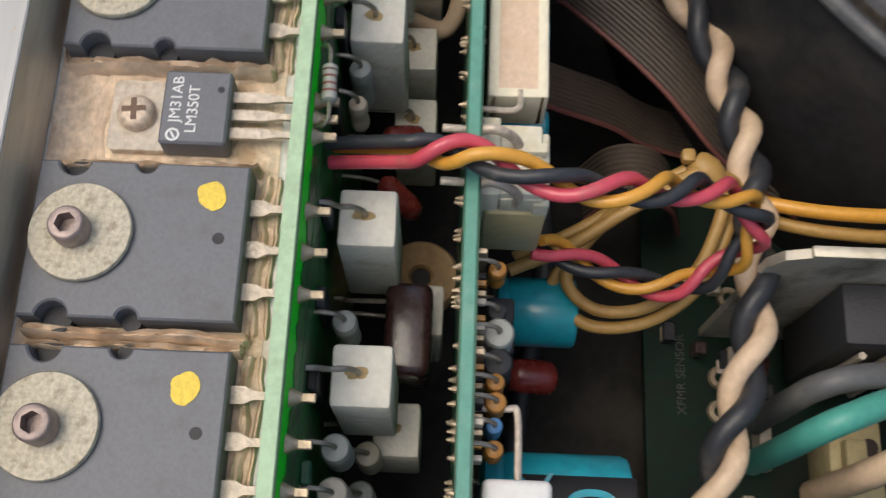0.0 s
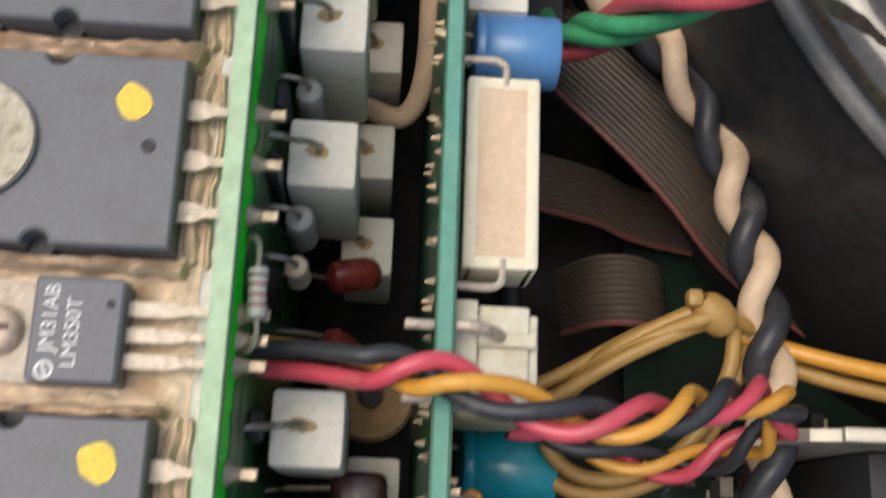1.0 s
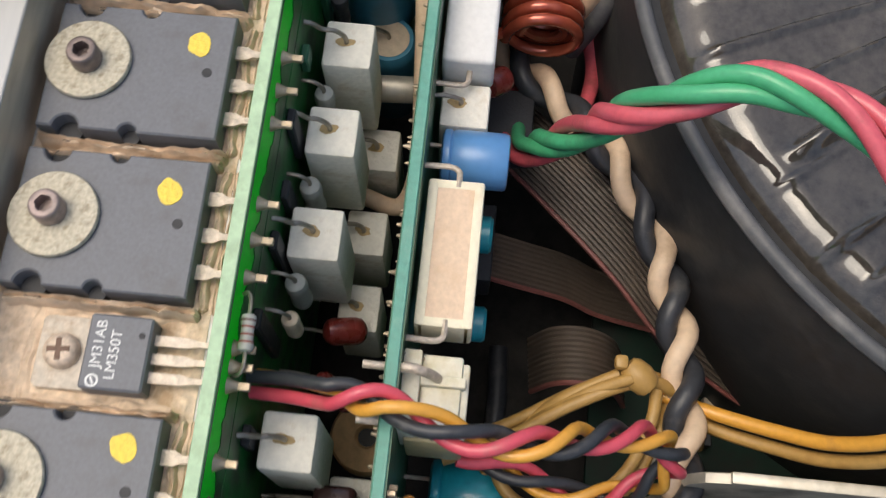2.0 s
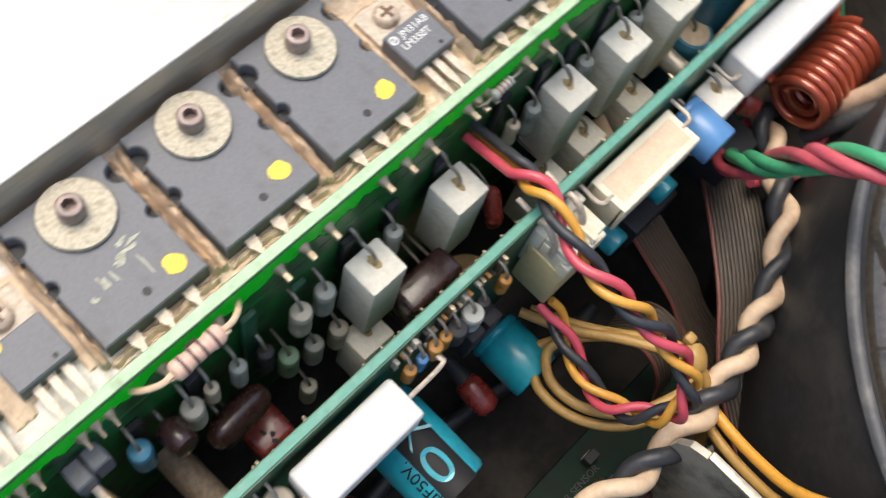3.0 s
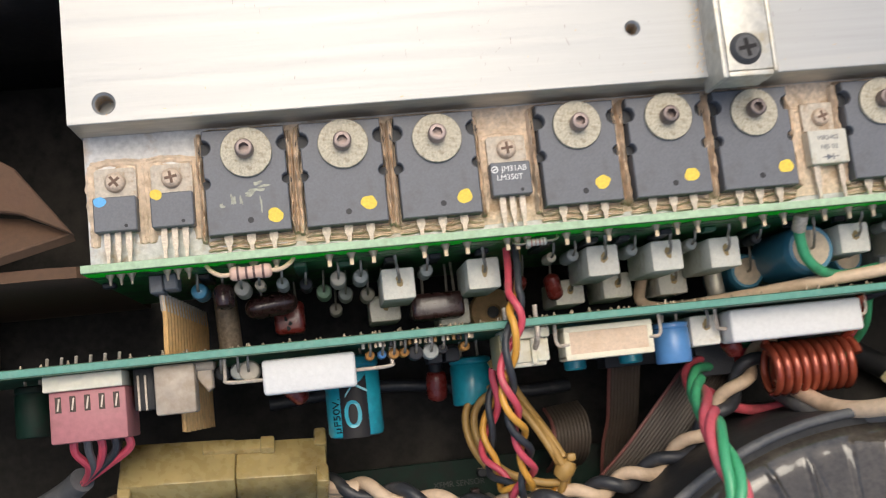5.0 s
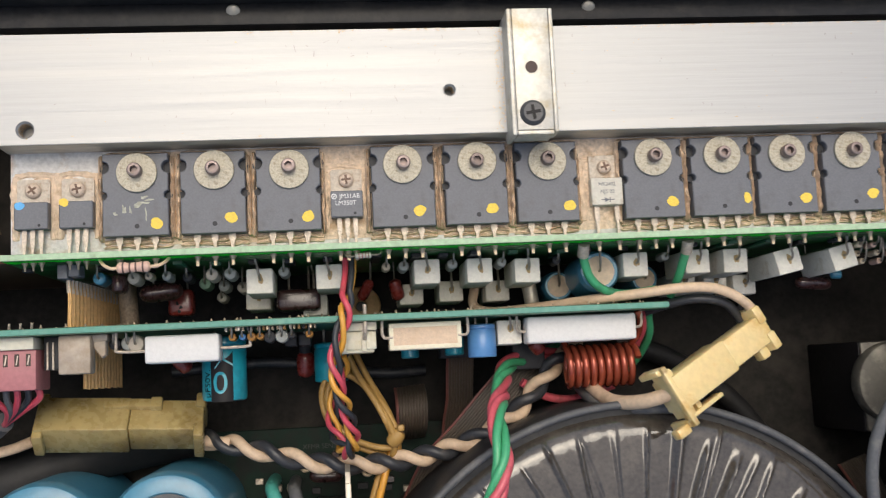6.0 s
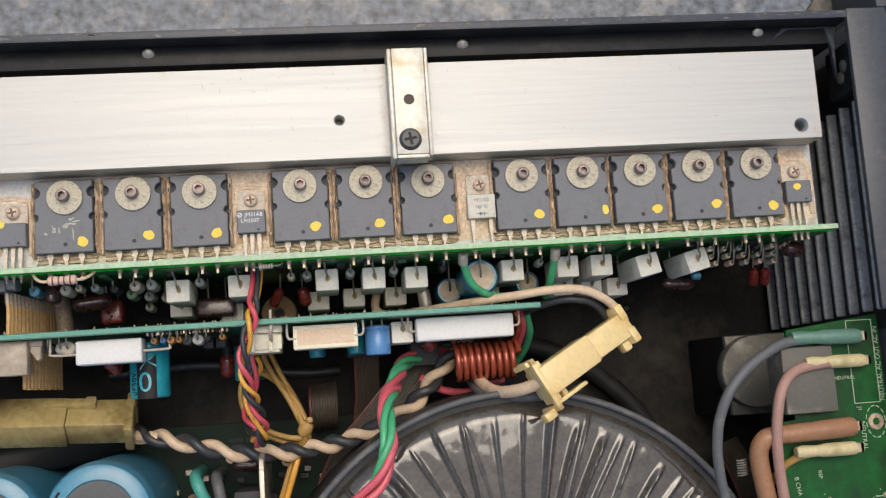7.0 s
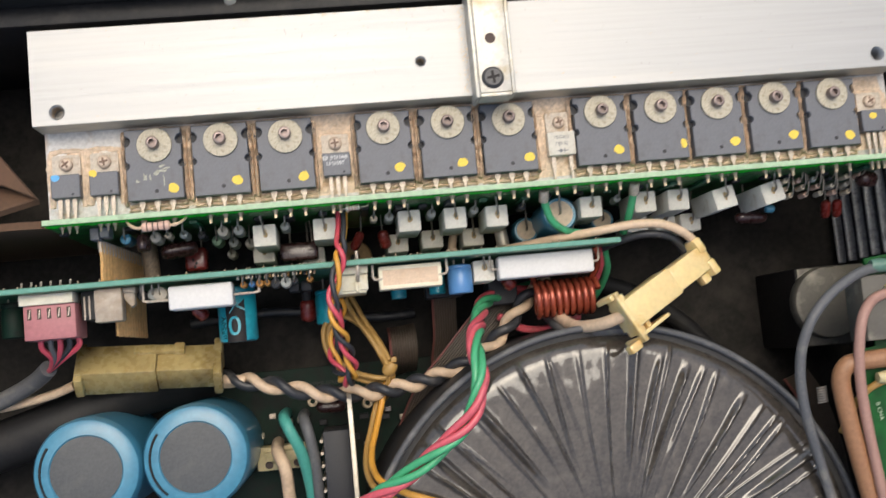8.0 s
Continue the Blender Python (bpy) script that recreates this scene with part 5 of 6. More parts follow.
def pleat(a, r):
    """Radial folds that stand up out of the stretched film, with slack panels between them."""
    k = bisect(FOLDS, a)
    left, right = (FOLDS[k - 1] if k else FOLDS[-1] - 2 * math.pi), (FOLDS[k] if k < len(FOLDS) else FOLDS[0] + 2 * math.pi)
    u = (a - left) / (right - left)
    h = 0.5 * (right - left) * 4 * u * (1 - u) + 0.22 * noise.noise(Vector((r * 0.06, math.cos(a) * 5, math.sin(a) * 5))) + 0.10 * noise.noise(Vector((r * 0.25, math.cos(a) * 22, math.sin(a) * 22)))
    for a0, w, top, r0, r1, lean in PLEATS:
        d = (a - a0 - lean * (r - 60)) / w
        if -1 < d < 1:
            ends = min(1.0, max(0.0, (r - r0) / 14)) * min(1.0, max(0.0, (r1 - r) / 6 + 0.5))
            crest = (1 + d) / 0.7 if d < -0.3 else (1 - d) / 1.3
            h = max(h, top * ends * crest * crest * (3 - 2 * crest))
    return h


prof = [(TR - 9 + 8 * math.cos(radians(7.5 * j)), TZ - 6 + 8.38 * math.sin(radians(7.5 * j))) for j in range(13)]
prof += [(r, TZ + 2.4 + 0.3 * math.sin(math.pi * (TR - 9 - r) / 60)) for r in [85.5 - 2.2 * j for j in range(25)]]
prof += [(28, TZ + 1.0), (25.5, TZ - 2.5), (24, TZ - 9), (23.5, TZ - 30)]
part("film_wrap", lathe(TX, TY, prof, 1100, pleat), WRAP, toroid, "pleated glossy film over dark tape", angle=50)
part("core_plug", lathe(TX, TY, [(23.5, TZ - 12), (20, TZ - 5), (10, TZ - 4), (0.3, TZ - 4)], 48), DUSTY_BLACK, toroid)

# ---- large blue capacitors ----
for cx, cy, lab in ((-62.0, -115.2, "large blue can capacitor with grey top disc"), (-102.4, -116.4, "large blue can capacitor beside its twin")):
    c = thing("can_capacitor", (cx, cy, 20), lab, "capacitor", "large blue capacitors")
    r = 20.3
    part("sleeve", lathe(cx, cy, [(r, 20), (r, 80), (r - 0.2, 85), (r - 1.2, 87.4), (r - 3.2, 88.3), (r - 6.5, 88.5), (r - 7.0, 87.9), (0.2, 87.8)], 64), BLUE_SLEEVE, c)
    part("top_disc", rod((cx, cy, 87.5), (cx, cy, 88.1), r - 7.0, 48, 0.2), CAP_TOP, c, "dull grey top disc")
    part("groove_mark", joined(*[rod((cx + (r - 3.4) * math.cos(a), cy + (r - 3.4) * math.sin(a), 88.2), (cx + (r - 3.4) * math.cos(a + 0.1), cy + (r - 3.4) * math.sin(a + 0.1), 88.2), 0.55, 6) for a in [2.5 + 0.1 * k for k in range(15)]]), LABEL_BLACK, c)

# ---- wiring ----


def cable(name, label, strands, points, around, pitch=20.0, category="cable", loose=0.0, marks=None, ref=None, turn=0.0):
    t = thing(name, points[len(points) // 2], label, category)
    n = len(strands)
    for k, (m, r) in enumerate(strands):
        part("strand", strand(points, r, around, pitch, turn + 2 * math.pi * k / n, loose=loose, marks=marks, ref=ref), m, t)
    return t


def wire(label, mat, r, points, name="wire"):
    return single(name, tube(points, r, 12, 10), mat, label, "wire")


cable("twisted_pair", "thick cream and black wires twisted together", ((PVC_CREAM, 2.0), (PVC_BLACK, 2.0)),
      ((-56, -86.5, 52), (-44, -89, 58), (-32, -91.8, 63), (-16, -96.2, 65), (2, -98, 66), (20, -97, 66), (40, -92.5, 66), (56, -84.5, 66), (66, -75, 66), (74, -66, 66), (84, -60, 60)), 1.95,
      marks=((20.6, 0), (43.1, 1), (63.4, 2), (80.8, 3), (97.8, 4), (118.6, 5), (138.0, 6)), ref=(0, 0, 1))
cable("twisted_wires", "pink, orange and black wires twisted, looping between board and connector", ((PVC_PINK, 1.0), (PVC_ORANGE, 0.95), (PVC_BLACK, 1.0)),
      ((0.8, -28.2, 101.5), (0.4, -34, 103), (-0.8, -41, 106), (-1.8, -48, 108), (-4, -55, 107.5), (-5.4, -62, 106.5), (-4.6, -70, 104.5), (-2.2, -78, 100), (-0.4, -86, 94), (-1, -90.8, 89),
       (-2.6, -92.5, 83), (-4.5, -90.5, 77), (-6.8, -85, 72), (-7.2, -78.5, 70.5), (-5.2, -71, 71), (-3, -64, 73), (-2.6, -59.0, 76)), 1.6,
      marks=((0, 0.05), (12.7, 0), (21.1, -0.5), (33.7, -1), (44, -1.5), (53.5, -2), (63.7, -2.5), (94.9, -4), (118.2, -5)), ref=(-1, 0.05, 0))
cable("twisted_cable", "two red and two green wires twisted together over the transformer", ((PVC_GREEN, 1.4), (PVC_GREEN, 1.4), (PVC_RED, 1.4), (PVC_RED, 1.4)),
      ((80, -61, 55), (66, -63, 60), (56, -65.5, 70), (52.5, -69.5, 80), (49.5, -74.5, 93), (46, -79.5, 107), (44.5, -87, 117), (44.5, -97, 122), (39, -109, 123), (22, -123, 119), (6, -133, 112), (-10, -143, 104), (-30, -160, 96)), 1.95, 46, loose=0.3, turn=-1.4)
# ochre wires through the tie
wire("ochre wire looping under the connector", PVC_OCHRE, 1.15, ((-2, -56, 60), (2, -66, 62), (9, -78, 66), (14, -90, 68), (13, -97, 64), (10, -103, 55), (8, -106, 42)))
wire("ochre wire looping under the connector", PVC_OCHRE, 1.15, ((1, -57, 58), (6, -68, 60), (12.5, -80, 64), (15.5, -90, 66), (15, -97, 60), (12, -102, 50), (10, -105, 38)))
wire("ochre wire in a loose loop", PVC_OCHRE, 1.15, ((14, -88, 70), (11, -80, 66), (5, -71, 62), (-3, -66, 60), (-8.5, -71, 60), (-8, -80, 61), (-2, -88, 63), (7, -92, 66), (14, -93, 66)))
wire("ochre wire in a loose loop", PVC_OCHRE, 1.15, ((15, -86, 68), (10, -76, 64), (3, -68, 58), (-4, -64, 56), (-10.5, -70, 57), (-10, -80, 58), (-4, -89, 60), (6, -94, 63), (13, -96, 62)))
wire("yellow-ochre wire sagging towards the transformer", PVC_ORANGE, 1.3, ((13, -94, 63), (10, -104, 65), (7, -113, 70), (4.6, -120, 77), (4.2, -126, 87), (7, -130.5, 97), (16, -135, 103.5), (30, -140, 106), (46, -146, 103.5), (60, -152, 102.5)))
wire("ochre wire sagging beside the yellow one", PVC_OCHRE, 1.25, ((12, -94, 61), (8, -104, 62), (5, -113, 66), (2.4, -121, 73), (2.0, -128, 84), (5, -133.5, 95), (14, -138.5, 103), (28, -143.5, 105.5), (44, -149, 103.2), (58, -155, 102.3)))
tie = thing("cable_tie", (14, -89, 68), "yellowed nylon tie holding the ochre wires", "cable tie")
part("knot", turned((16.5, -87, 69), (12.8, -91.5, 68), [(0, 1.8), (0.15, 2.5), (0.5, 2.9), (0.85, 2.5), (1, 1.8)], 14), PVC_OCHRE, tie)
part("head", box(15.2, 17.8, -87.0, -84.6, 69, 71.4, 0.7), PVC_OCHRE, tie)
# green wires on the driver board
for x, pts in ((77.6, ((77.6, -29.5, 106), (78.6, -33, 103), (81.0, -38, 100), (86, -41.8, 97), (94, -43.4, 94), (106, -42, 90))), (113.0, ((113, -29.5, 106), (112.9, -34, 101), (112.4, -39, 96), (111.9, -44, 88)))):
    g = thing("green_wire", (x, -36, 95), "green wire with a crimped ferrule soldered to the board", "wire")
    part("insulation", tube(pts, 1.5, 12, 8), PVC_GREEN, g)
    part("ferrule", rod((x, -27.2, 108), (x + 0.1, -31.0, 104.6), 1.9, 16, 0.3), TIN, g)
# cream and black wires to the big nylon plug
wire("cream wire arching from between the boards to the plug", PVC_CREAM, 1.75, ((46.5, -36, 62), (46, -43, 60), (52, -46, 66), (66, -45.8, 78), (82, -44.8, 92), (98, -43.8, 99), (112, -42.6, 102), (124, -43.5, 102), (134, -48.5, 100), (141, -56, 95)))
wire("black wire from the board's end to the plug", PVC_BLACK, 1.6, ((100, -50.5, 82), (108, -47.8, 92), (118, -46.2, 97), (128, -48.2, 97), (134, -54, 94), (138, -60, 92)))
wire("dark red wire behind the coil", PVC_RED, 1.5, ((101, -50, 88), (103, -56, 80), (101, -64, 68), (94, -70, 58)))
wire("dark green wire behind the coil", PVC_GREEN, 1.5, ((104, -50, 86), (106.5, -58, 76), (104, -67, 62), (96, -74, 54)))
wire("red wire below the coil", PVC_RED, 1.6, ((62, -72, 62), (72, -78, 60), (84, -79, 58), (98, -75, 54)))
wire("grey cable along the transformer's edge", PVC_GREY, 2.3, ((83, -74, 62), (84.5, -79, 78), (92, -82.4, 91), (104, -82.2, 94), (112, -83, 94)))
wire("cream wire leaving the nylon plug", PVC_CREAM, 2.4, ((108, -75.5, 108), (102, -77.5, 109), (96, -79.5, 104), (90.5, -80, 95), (87, -78.5, 86), (85, -75, 76), (84, -71, 66)))


# ---- nylon plug-and-socket pairs ----
def nylon_pair(centre, spin, pitch, long, wide, high, mat, label, collar=False, roll=0.0):
    """Two mated nylon housings with end wings and a latch."""
    t = thing("nylon_connector", centre, label, "connector")
    m = Matrix.Translation(centre) @ Matrix.Rotation(radians(spin), 4, "Z") @ Matrix.Rotation(radians(pitch), 4, "Y") @ Matrix.Rotation(radians(roll), 4, "X")
    h, w = long / 2, wide / 2
    part("socket", turn_mesh(joined(box(-h, 3, -w, w, -high / 2, high / 2, 0.8), box(-h - 0.2, -h + 3.4, -w - 2.6, w + 2.6, -high / 2 + 2, high / 2 - 1, 0.8)), m), mat, t)
    part("plug", turn_mesh(joined(box(3.05, h, -w + 0.7, w - 0.7, -high / 2 + 0.8, high / 2 - 0.7, 0.8), box(h - 3.2, h + 0.4, -w - 2.4, -w + 4, -high / 2, high / 2, 0.9), box(h - 3.2, h + 0.4, w - 4, w + 2.4, -high / 2, high / 2, 0.9)), m), mat, t)
    if collar:
        part("collar", turn_mesh(joined(box(-h - 1.5, -h + 0.6, -w - 5.5, w + 4.5, high / 2 - 1.2, high / 2 + 1.4, 0.5), box(-h - 1.5, -h + 0.6, w + 2.0, w + 4.5, -high / 2, high / 2 + 1.4, 0.5),
                                        box(-h - 1.5, -h + 0.6, -w - 5.5, -w - 3.0, -high / 2 - 1, high / 2 + 1.4, 0.5), box(-h - 6.5, -h - 1.0, -w - 7.0, -w - 3.6, -1, 3.5, 0.9),
                                        box(-h - 3.0, -h - 1.0, w + 2.2, w + 4.4, -high / 2, high / 2, 0.6)), m), mat, t, "open collar round the wire")
        part("nub", turn_mesh(box(h - 7, h - 3, -w - 3.6, -w + 0.4, -2.5, 2, 0.9), m), mat, t)
    else:
        part("latch", turn_mesh(joined(box(-6, 14, w * 0.25, w * 0.75, high / 2 - 0.8, high / 2 + 1.6, 0.5), box(10, 14, w * 0.2, w * 0.8, high / 2 - 0.8, high / 2 + 2.2, 0.5)), m), mat, t)
    if collar:
        part("side_latch", turn_mesh(joined(box(-h + 2, -h + 17, -w - 4.2, -w - 2.6, -2.5, 2.5, 0.5), box(-h + 6, -h + 8, -w - 3, -w + 0.4, -2, 2, 0.3)), m), mat, t)
    return t


nylon_pair((121.0, -67.8, 103), 29, 18, 46, 11.5, 11, NYLON, "yellowed nylon plug and socket lying over the transformer's edge", collar=True)
nylon_pair((-81.5, -80.0, 60), -3.0, 3, 57, 14.5, 13.5, NYLON_DULL, "olive-yellow nylon plug and socket with twisted wires", roll=-40)
wire("cream wire entering the olive connector", PVC_CREAM, 1.9, ((-112, -84, 60), (-122, -87, 57), (-140, -90, 52), (-165, -92, 50)))
wire("cream wire leaving the olive connector", PVC_CREAM, 2.2, ((-53, -87.4, 56), (-49, -88, 57), (-44, -88.6, 58)))
wire("thick black rubber sleeve passing under the connector", SLEEVE_BLACK, 10.5, ((-190, -118, 40), (-150, -107, 42), (-122, -99, 42), (-98, -91, 38), (-60, -84, 30)), name="rubber_sleeve")
wire("black cable lying on the case floor", PVC_BLACK, 2.2, ((-70, -62, 22), (-30, -60, 20), (10, -66, 20), (30, -66, 18)))
for pts in (((-30.2, -104.5, 34), (-30.0, -104.7, 56), (-29.2, -106.0, 65), (-27, -111, 68), (-23, -122, 64), (-21, -140, 54), (-20, -170, 40)),):
    wire("teal green wire rising from the lower board", PVC_TEAL, 2.4, pts)
wire("grey wire rising from the lower board", PVC_GREY, 2.3, ((-22.5, -105.5, 34), (-22.2, -105.8, 54), (-21.4, -107.5, 62.5), (-20, -113, 65), (-18.5, -125, 62), (-18, -145, 54), (-18, -170, 40)))
wire("cream wire rising from the lower board", PVC_CREAM, 2.6, ((-35, -117, 30), (-34.5, -118, 46), (-33.5, -120, 54), (-31, -126, 58), (-30.5, -137, 54), (-30, -170, 40)))

# ---- lower board, steel plate and ribbon cables ----
lower = thing("lower_board", (0, -130, 20), "dark green lower circuit board printed SENSOR", "circuit board")
# Board and print colours are darkened for the shade deep in the case.
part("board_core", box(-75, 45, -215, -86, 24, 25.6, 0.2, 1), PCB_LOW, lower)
lettering("print", "XFMR SENSOR", 2.6, (-11.5, -93.6, 25.7), 0, DIM_PRINT, lower)
rl = random.Random(12)
for k in range(26):
    x, y = rl.uniform(-45, 30), rl.uniform(-125, -90)
    part("surface_part", box(x - rl.uniform(0.8, 2.4), x + rl.uniform(0.8, 2.4), y - 1.2, y + 1.2, 25.6, 26.5 + rl.uniform(0, 5), 0.2, 1), rl.choice([EPOXY_DARK, BEIGE_BODY, TIN, WINE, EPOXY_DARK, CAP_PALE]), lower)
for x, y in ((-19, -101), (-12, -101.5), (5, -104)):
    part("solder_ring", lathe(x, y, [(1.0, 25.6), (1.2, 26.4), (2.2, 26.4), (2.5, 25.6)], 20), SOLDER, lower)
dipped((-17, -103, 44), (-4.5, -103.4, 44), 2.6, 1, WINE, "wine-red axial part lying by the steel plate")
plate = thing("steel_plate", (-2.6, -140, 24), "upright satin steel heat-sink plate with clipped corner", "heat sink")
bm = slab([(-97.5, 26), (-97.5, 71.5), (-99.5, 75.5), (-103, 77), (-200, 77), (-200, 26)], -3.6, -1.8, 0.2)
part("sheet", turn_mesh(bm, Matrix(((0, 0, 1, 0), (1, 0, 0, 0), (0, 1, 0, 0), (0, 0, 0, 1)))), PLATE, plate)
part("edge", box(-3.7, -1.7, -200, -103.2, 77.02, 78.2, 0.3), STEEL, plate, "pale bare upper edge")
chip = thing("power_chip", (-9, -128, 40), "black plastic power chip clamped to the steel plate", "transistor")
part("case", box(-14.5, -3.9, -150, -112, 34, 66, 0.5), EPOXY_DARK, chip)
for k in range(4):
    part("print_bar", box(-14.62, -14.4, -146 + 7 * k, -141 + 7 * k, 44, 46.4), WHITE_PRINT, chip)
for k in range(5):
    part("lead", rod((-15.4, -116 - 5 * k, 30), (-15.4, -116 - 5 * k, 62), 0.7, 8), TIN, chip)
sockets = thing("terminal_block", (-40, -150, 26), "aged ivory terminal block on the lower board", "connector")
part("body", joined(box(-44, -22, -128, -118, 25.6, 38, 0.6), box(-40, -26, -124, -120, 38, 41, 0.4)), NYLON_TAN, sockets)
for x in (-39, -33, -27):
    part("hole", rod((x, -125.6, 37.9), (x, -125.6, 38.1), 1.7, 16), BOLT_HOLE, sockets)


def ribbon(label, points, wide, across, ways, mat=RIBBON):
    """A flat cable of many cores side by side."""
    t = thing("ribbon_cable", points[len(points) // 2], label, "cable", "ribbon cables")
    a = Vector(across).normalized()
    step = wide / ways
    for k in range(ways):
        off = a * (k - (ways - 1) / 2) * step
        part("core", tube([Vector(p) + off for p in points], step * 0.54, 6, 6), RIBBON_RED if k == 0 else mat, t)
    return t


ribbon("taupe ribbon cable with red edge running under the twisted pair", ((74, -58, 50), (64, -67, 55), (52, -79, 57), (42, -90, 55), (31, -102, 49), (23, -118, 41), (18, -135, 33)), 13.5, (0.75, -0.62, 0.12), 14)
ribbon("brown ribbon cable dropping below the board", ((41, -58, 52), (41, -68, 46), (41, -78, 40), (40, -86, 34), (39, -98, 30)), 10.5, (1, 0, 0), 10)
ribbon("folded taupe ribbon cable near the cable tie", ((22, -72, 38), (22, -76, 48), (22, -82, 50), (22, -88, 44), (22, -92, 32)), 12, (1, 0.1, 0), 11)
ribbon("brown flat cable beside the transformer under the mains wires", ((199, -110, 34), (206, -121, 32), (213, -140, 28), (219, -175, 24)), 12.5, (0.93, 0.3, 0), 11)
single("black_header", box(33, 49, -62, -54, 48, 58, 0.6), EPOXY_DARK, "black ribbon cable header under the board", "connector")

# ---- mains corner ----
mains = thing("mains_board", (205, -120, 100), "bright green mains circuit board beside the side rail", "circuit board")
part("board_core", slab([(199, -64.2), (236.2, -60), (236.2, -230), (188, -230), (190, -99), (199, -98)], 108.4, 110, 0.1), PCB_MAINS, mains)
lettering("print", "NEUTRAL AC OUT AC IN", 2.5, (234.6, -79, 110.1), 90, PALE_PRINT, mains)
lettering("print", "NEUTRAL", 2.5, (225.4, -105.8, 110.1), -90, PALE_PRINT, mains)
lettering("print", "J1", 2.2, (225, -95.6, 110.1), -90, PALE_PRINT, mains)
for x0, x1, y0, y1 in ((223.1, 223.4, -93.5, -62), (223.1, 233.6, -93.7, -93.4), (223.1, 233.6, -62.2, -61.9), (233.3, 233.6, -93.5, -62)):
    part("print_line", box(x0, x1, y0, y1, 109.95, 110.12), PALE_PRINT, mains)
part("pad", lathe(230.8, -100.8, [(1.3, 110), (1.5, 110.5), (3.0, 110.4), (3.2, 110)], 24), SOLDER, mains)
for k in range(12):
    a0 = 2 * math.pi * k / 12
    part("print_dash", slab([(230.8 + r * 0.8 * math.cos(a0 + d), -100.8 + r * 1.25 * math.sin(a0 + d)) for r, d in ((4.6, 0), (4.6, 0.16), (4.6, 0.34), (4.95, 0.34), (4.95, 0.16), (4.95, 0))], 109.95, 110.12), PALE_PRINT, mains)
lettering("print", "NEUTRAL", 1.9, (220.3, -83.6, 110.1), 0, PALE_PRINT, mains)
lettering("print", "REF", 2.0, (206.3, -118.8, 110.1), -86, PALE_PRINT, mains)
lettering("print", "B CHA", 2.4, (197.2, -122.5, 110.1), -82, PALE_PRINT, mains)
rmn = random.Random(31)
for k in range(26):
    x, y = rmn.uniform(204, 234), rmn.uniform(-150, -126)
    part("print_line", box(x, x + rmn.choice((0.4, 3.0)), y, y + rmn.choice((0.4, 2.2)), 109.95, 110.12), PALE_PRINT, mains)
    part("solder_dot", turned((x + 2, y - 2, 110), (x + 2, y - 2, 110.9), [(0, 1.1), (0.6, 0.8), (1, 0.3)], 10), SOLDER, mains)
single("power_relay", box(194.2, 214.6, -95.8, -70.8, 100, 114.5, 0.9), RELAY_GREY, "grey plastic power relay on the mains board", "relay")
fan = thing("blower", (206, -80, FLOOR), "black-sided square blower with dull grey round hub on the floor", "fan")
part("frame", box(194.5, 226, -97.8, -63.2, FLOOR, 56.5, 1.0), LABEL_BLACK, fan)
part("hub", rod((205.6, -79.2, 56), (205.6, -79.2, 64), 15.4, 56, 1.2), RELAY_GREY, fan, "dull grey round hub")
part("hub_base", box(195.0, 225.6, -97.4, -63.6, 56.4, 58, 0.6), RELAY_GREY, fan)


def spade(x0, y0, x1, y1, z, r, sleeve, wire_mat, wire_r, pts, label):
    t = thing("spade_wire", (x0, y0, z), label, "wire", "wires on the mains board")
    part("sleeve", turned((x0, y0, z), (x1, y1, z), [(0, r * 0.75), (0.12, r * 0.95), (0.35, r * 0.8), (0.5, r), (0.95, r), (1, r * 0.85)], 18), sleeve, t)
    part("tab", joined(box(x0 + (x1 - x0) * 0.95, x1 + 3.0, y1 - 1.8, y1 + 1.8, z - 0.6, z + 0.6, 0.2, 1), box(x1 + 1.6, x1 + 3.0, y1 - 1.8, y1 + 1.8, z - 5, z + 0.6, 0.2, 1)), SOLDER, t)
    part("insulation", tube([((x0 + x1) / 2, (y0 + y1) / 2, z)] + list(pts), wire_r, 14, 10), wire_mat, t)
    return t


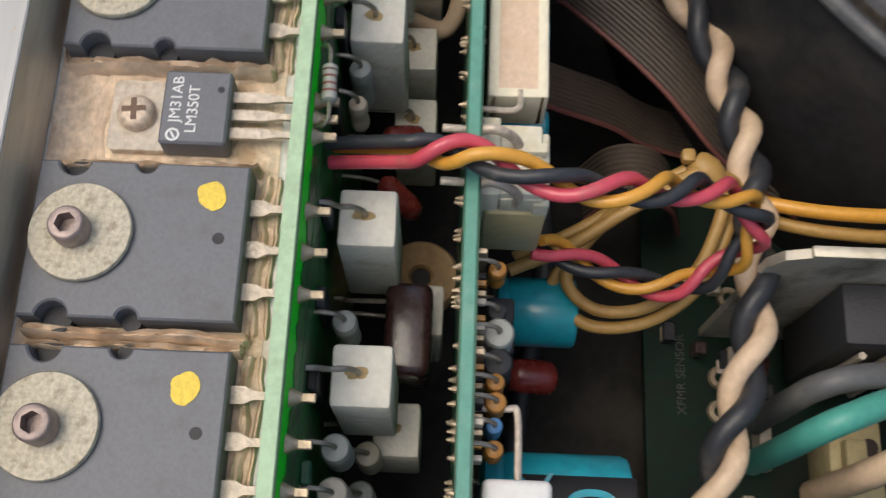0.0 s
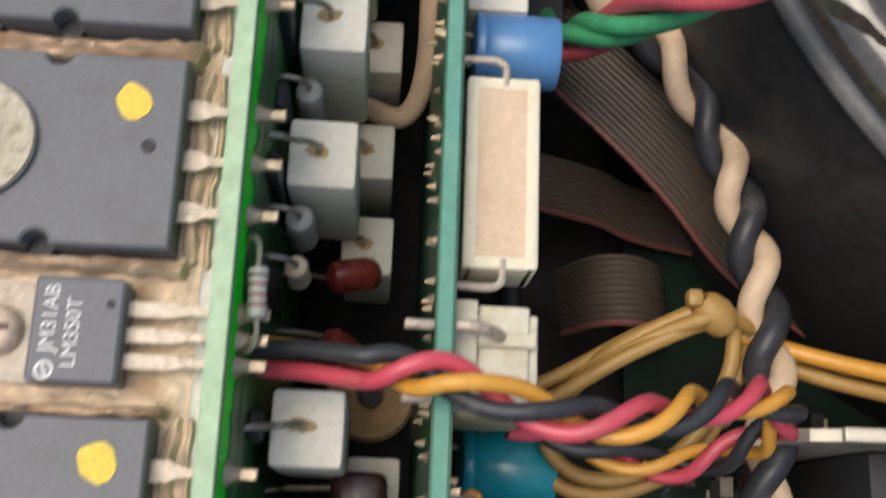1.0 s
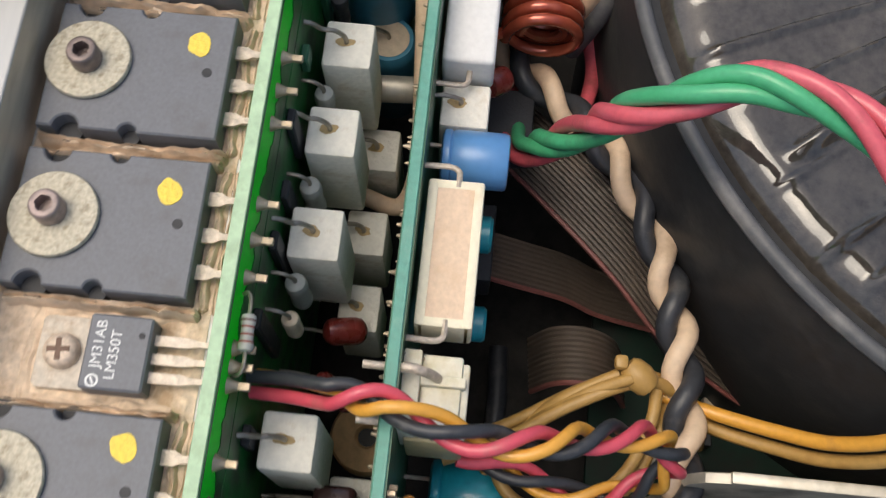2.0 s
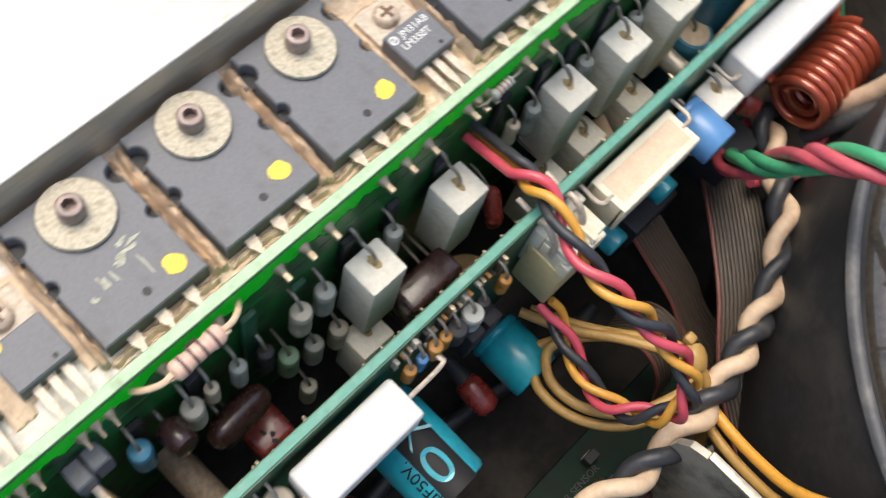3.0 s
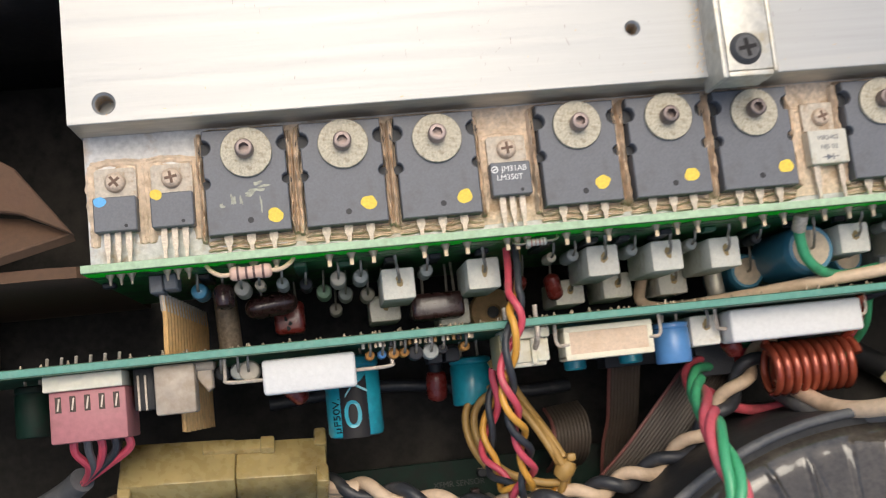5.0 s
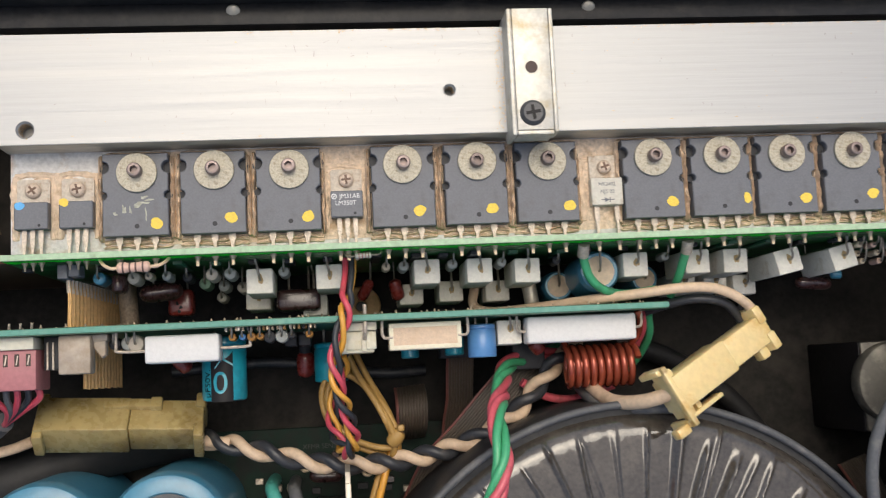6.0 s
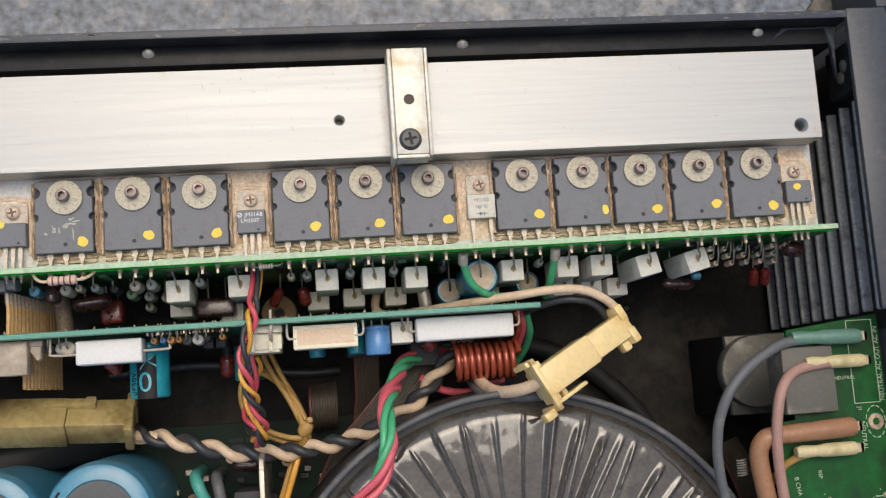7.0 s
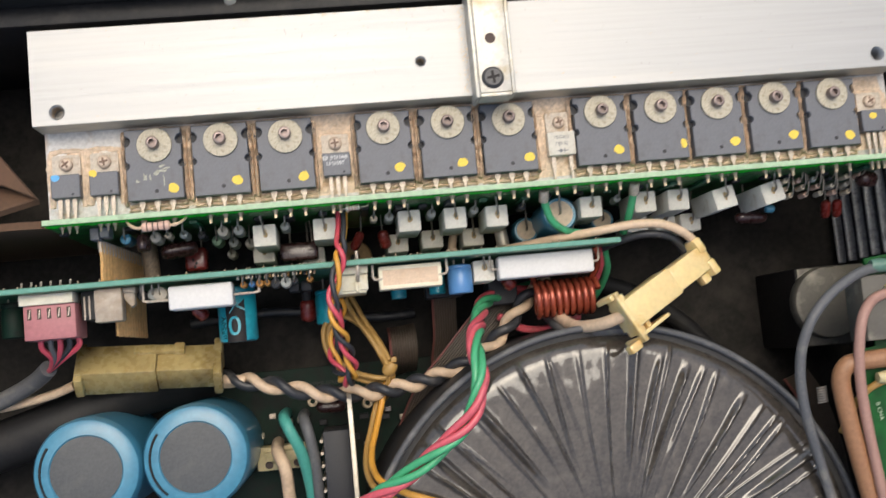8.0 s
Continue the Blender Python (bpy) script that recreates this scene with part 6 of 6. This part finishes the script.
spade(198.5, -67.4, 225.5, -68.2, 115, 2.9, FILM_SLEEVE, PVC_GREY, 1.95, ((198, -68.6, 115), (189, -71.5, 117), (178, -78, 119), (170, -87, 119), (166, -100, 116), (167, -118, 112), (175, -145, 104), (185, -180, 98)), "grey wire with a sea-green crimp sleeve")
spade(203, -77.0, 226.0, -77.4, 115, 2.5, NYLON_TAN, PVC_ROSE, 2.0, ((200.5, -79, 115.5), (193, -83.5, 118), (189, -92, 119), (187.6, -106, 117.5), (189, -124, 115), (192, -150, 113.5), (196, -190, 113.2), (199, -228, 113.2)), "dusty rose wire with a clear crimp sleeve")
spade(190.5, -102.9, 219.4, -101.6, 115, 3.7, PVC_COPPER, PVC_COPPER, 3.5, ((188, -103.0, 114.5), (183.5, -105.0, 114), (182, -110, 113), (183.2, -120, 112), (186, -135, 110.5), (192, -165, 108)), "thick copper-brown wire with matching sleeve")
spade(195.5, -109.6, 219, -109.6, 115, 2.6, NYLON_TAN, PVC_OCHRE, 1.4, ((196, -112, 113), (190, -118, 108), (186, -130, 100)), "thin wire with a clear crimp sleeve")
sp = thing("small_spring", (181.5, -115, 96), "small bright coil spring by the mains wires", "spring")
part("winding", sweep([Vector((181 + 1.8 * math.cos(k * 0.6), -112 - 0.09 * k, 98 + 1.8 * math.sin(k * 0.6))) for k in range(70)], 0.3, 6), TIN, sp)
wire("thick dusty black cable on the floor beside the transformer", SLEEVE_BLACK, 4.2, ((106, -58, 28), (130, -66, 24), (154, -82, 20), (172, -104, 18), (181, -125, 17)))
single("floor_screw", turned((166, -46, FLOOR), (166, -46, FLOOR + 1.5), [(0, 2.4), (0.5, 2.1), (1, 1.2)], 18), BLACK_METAL, "small dark screw in the case floor", "screw")

# ---- cardboard flaps beside the boards ----
flap = thing("cardboard_box", (-135, -20, 40), "torn brown cardboard flaps beside the heat sink", "box")
part("flap", slab([(-108, -16), (-121, 1.5), (-165, 30), (-165, -2), (-120, -10)], 108, 111, 0.4), CARDBOARD, flap)
part("flap", turn_mesh(slab([(-18, -7), (0, -0.5), (-12, 6), (-57, 14), (-57, -2)], 0, 3, 0.4), Matrix.Translation((-108.5, -16.5, 105)) @ Matrix.Rotation(radians(-35), 4, "X")), CARDBOARD, flap)
part("flap", turn_mesh(slab([(-107, FLOOR), (-106.4, 100.5), (-109, 104.5), (-116, 106.2), (-135, 105.5), (-165, 102), (-165, FLOOR)], -26, -23.2), Matrix(((1, 0, 0, 0), (0, 0, 1, 0), (0, 1, 0, 0), (0, 0, 0, 1)))), CARDBOARD, flap)
part("side", box(-200, -156, -44, 20, FLOOR, 48, 0.6), CARDBOARD, flap)
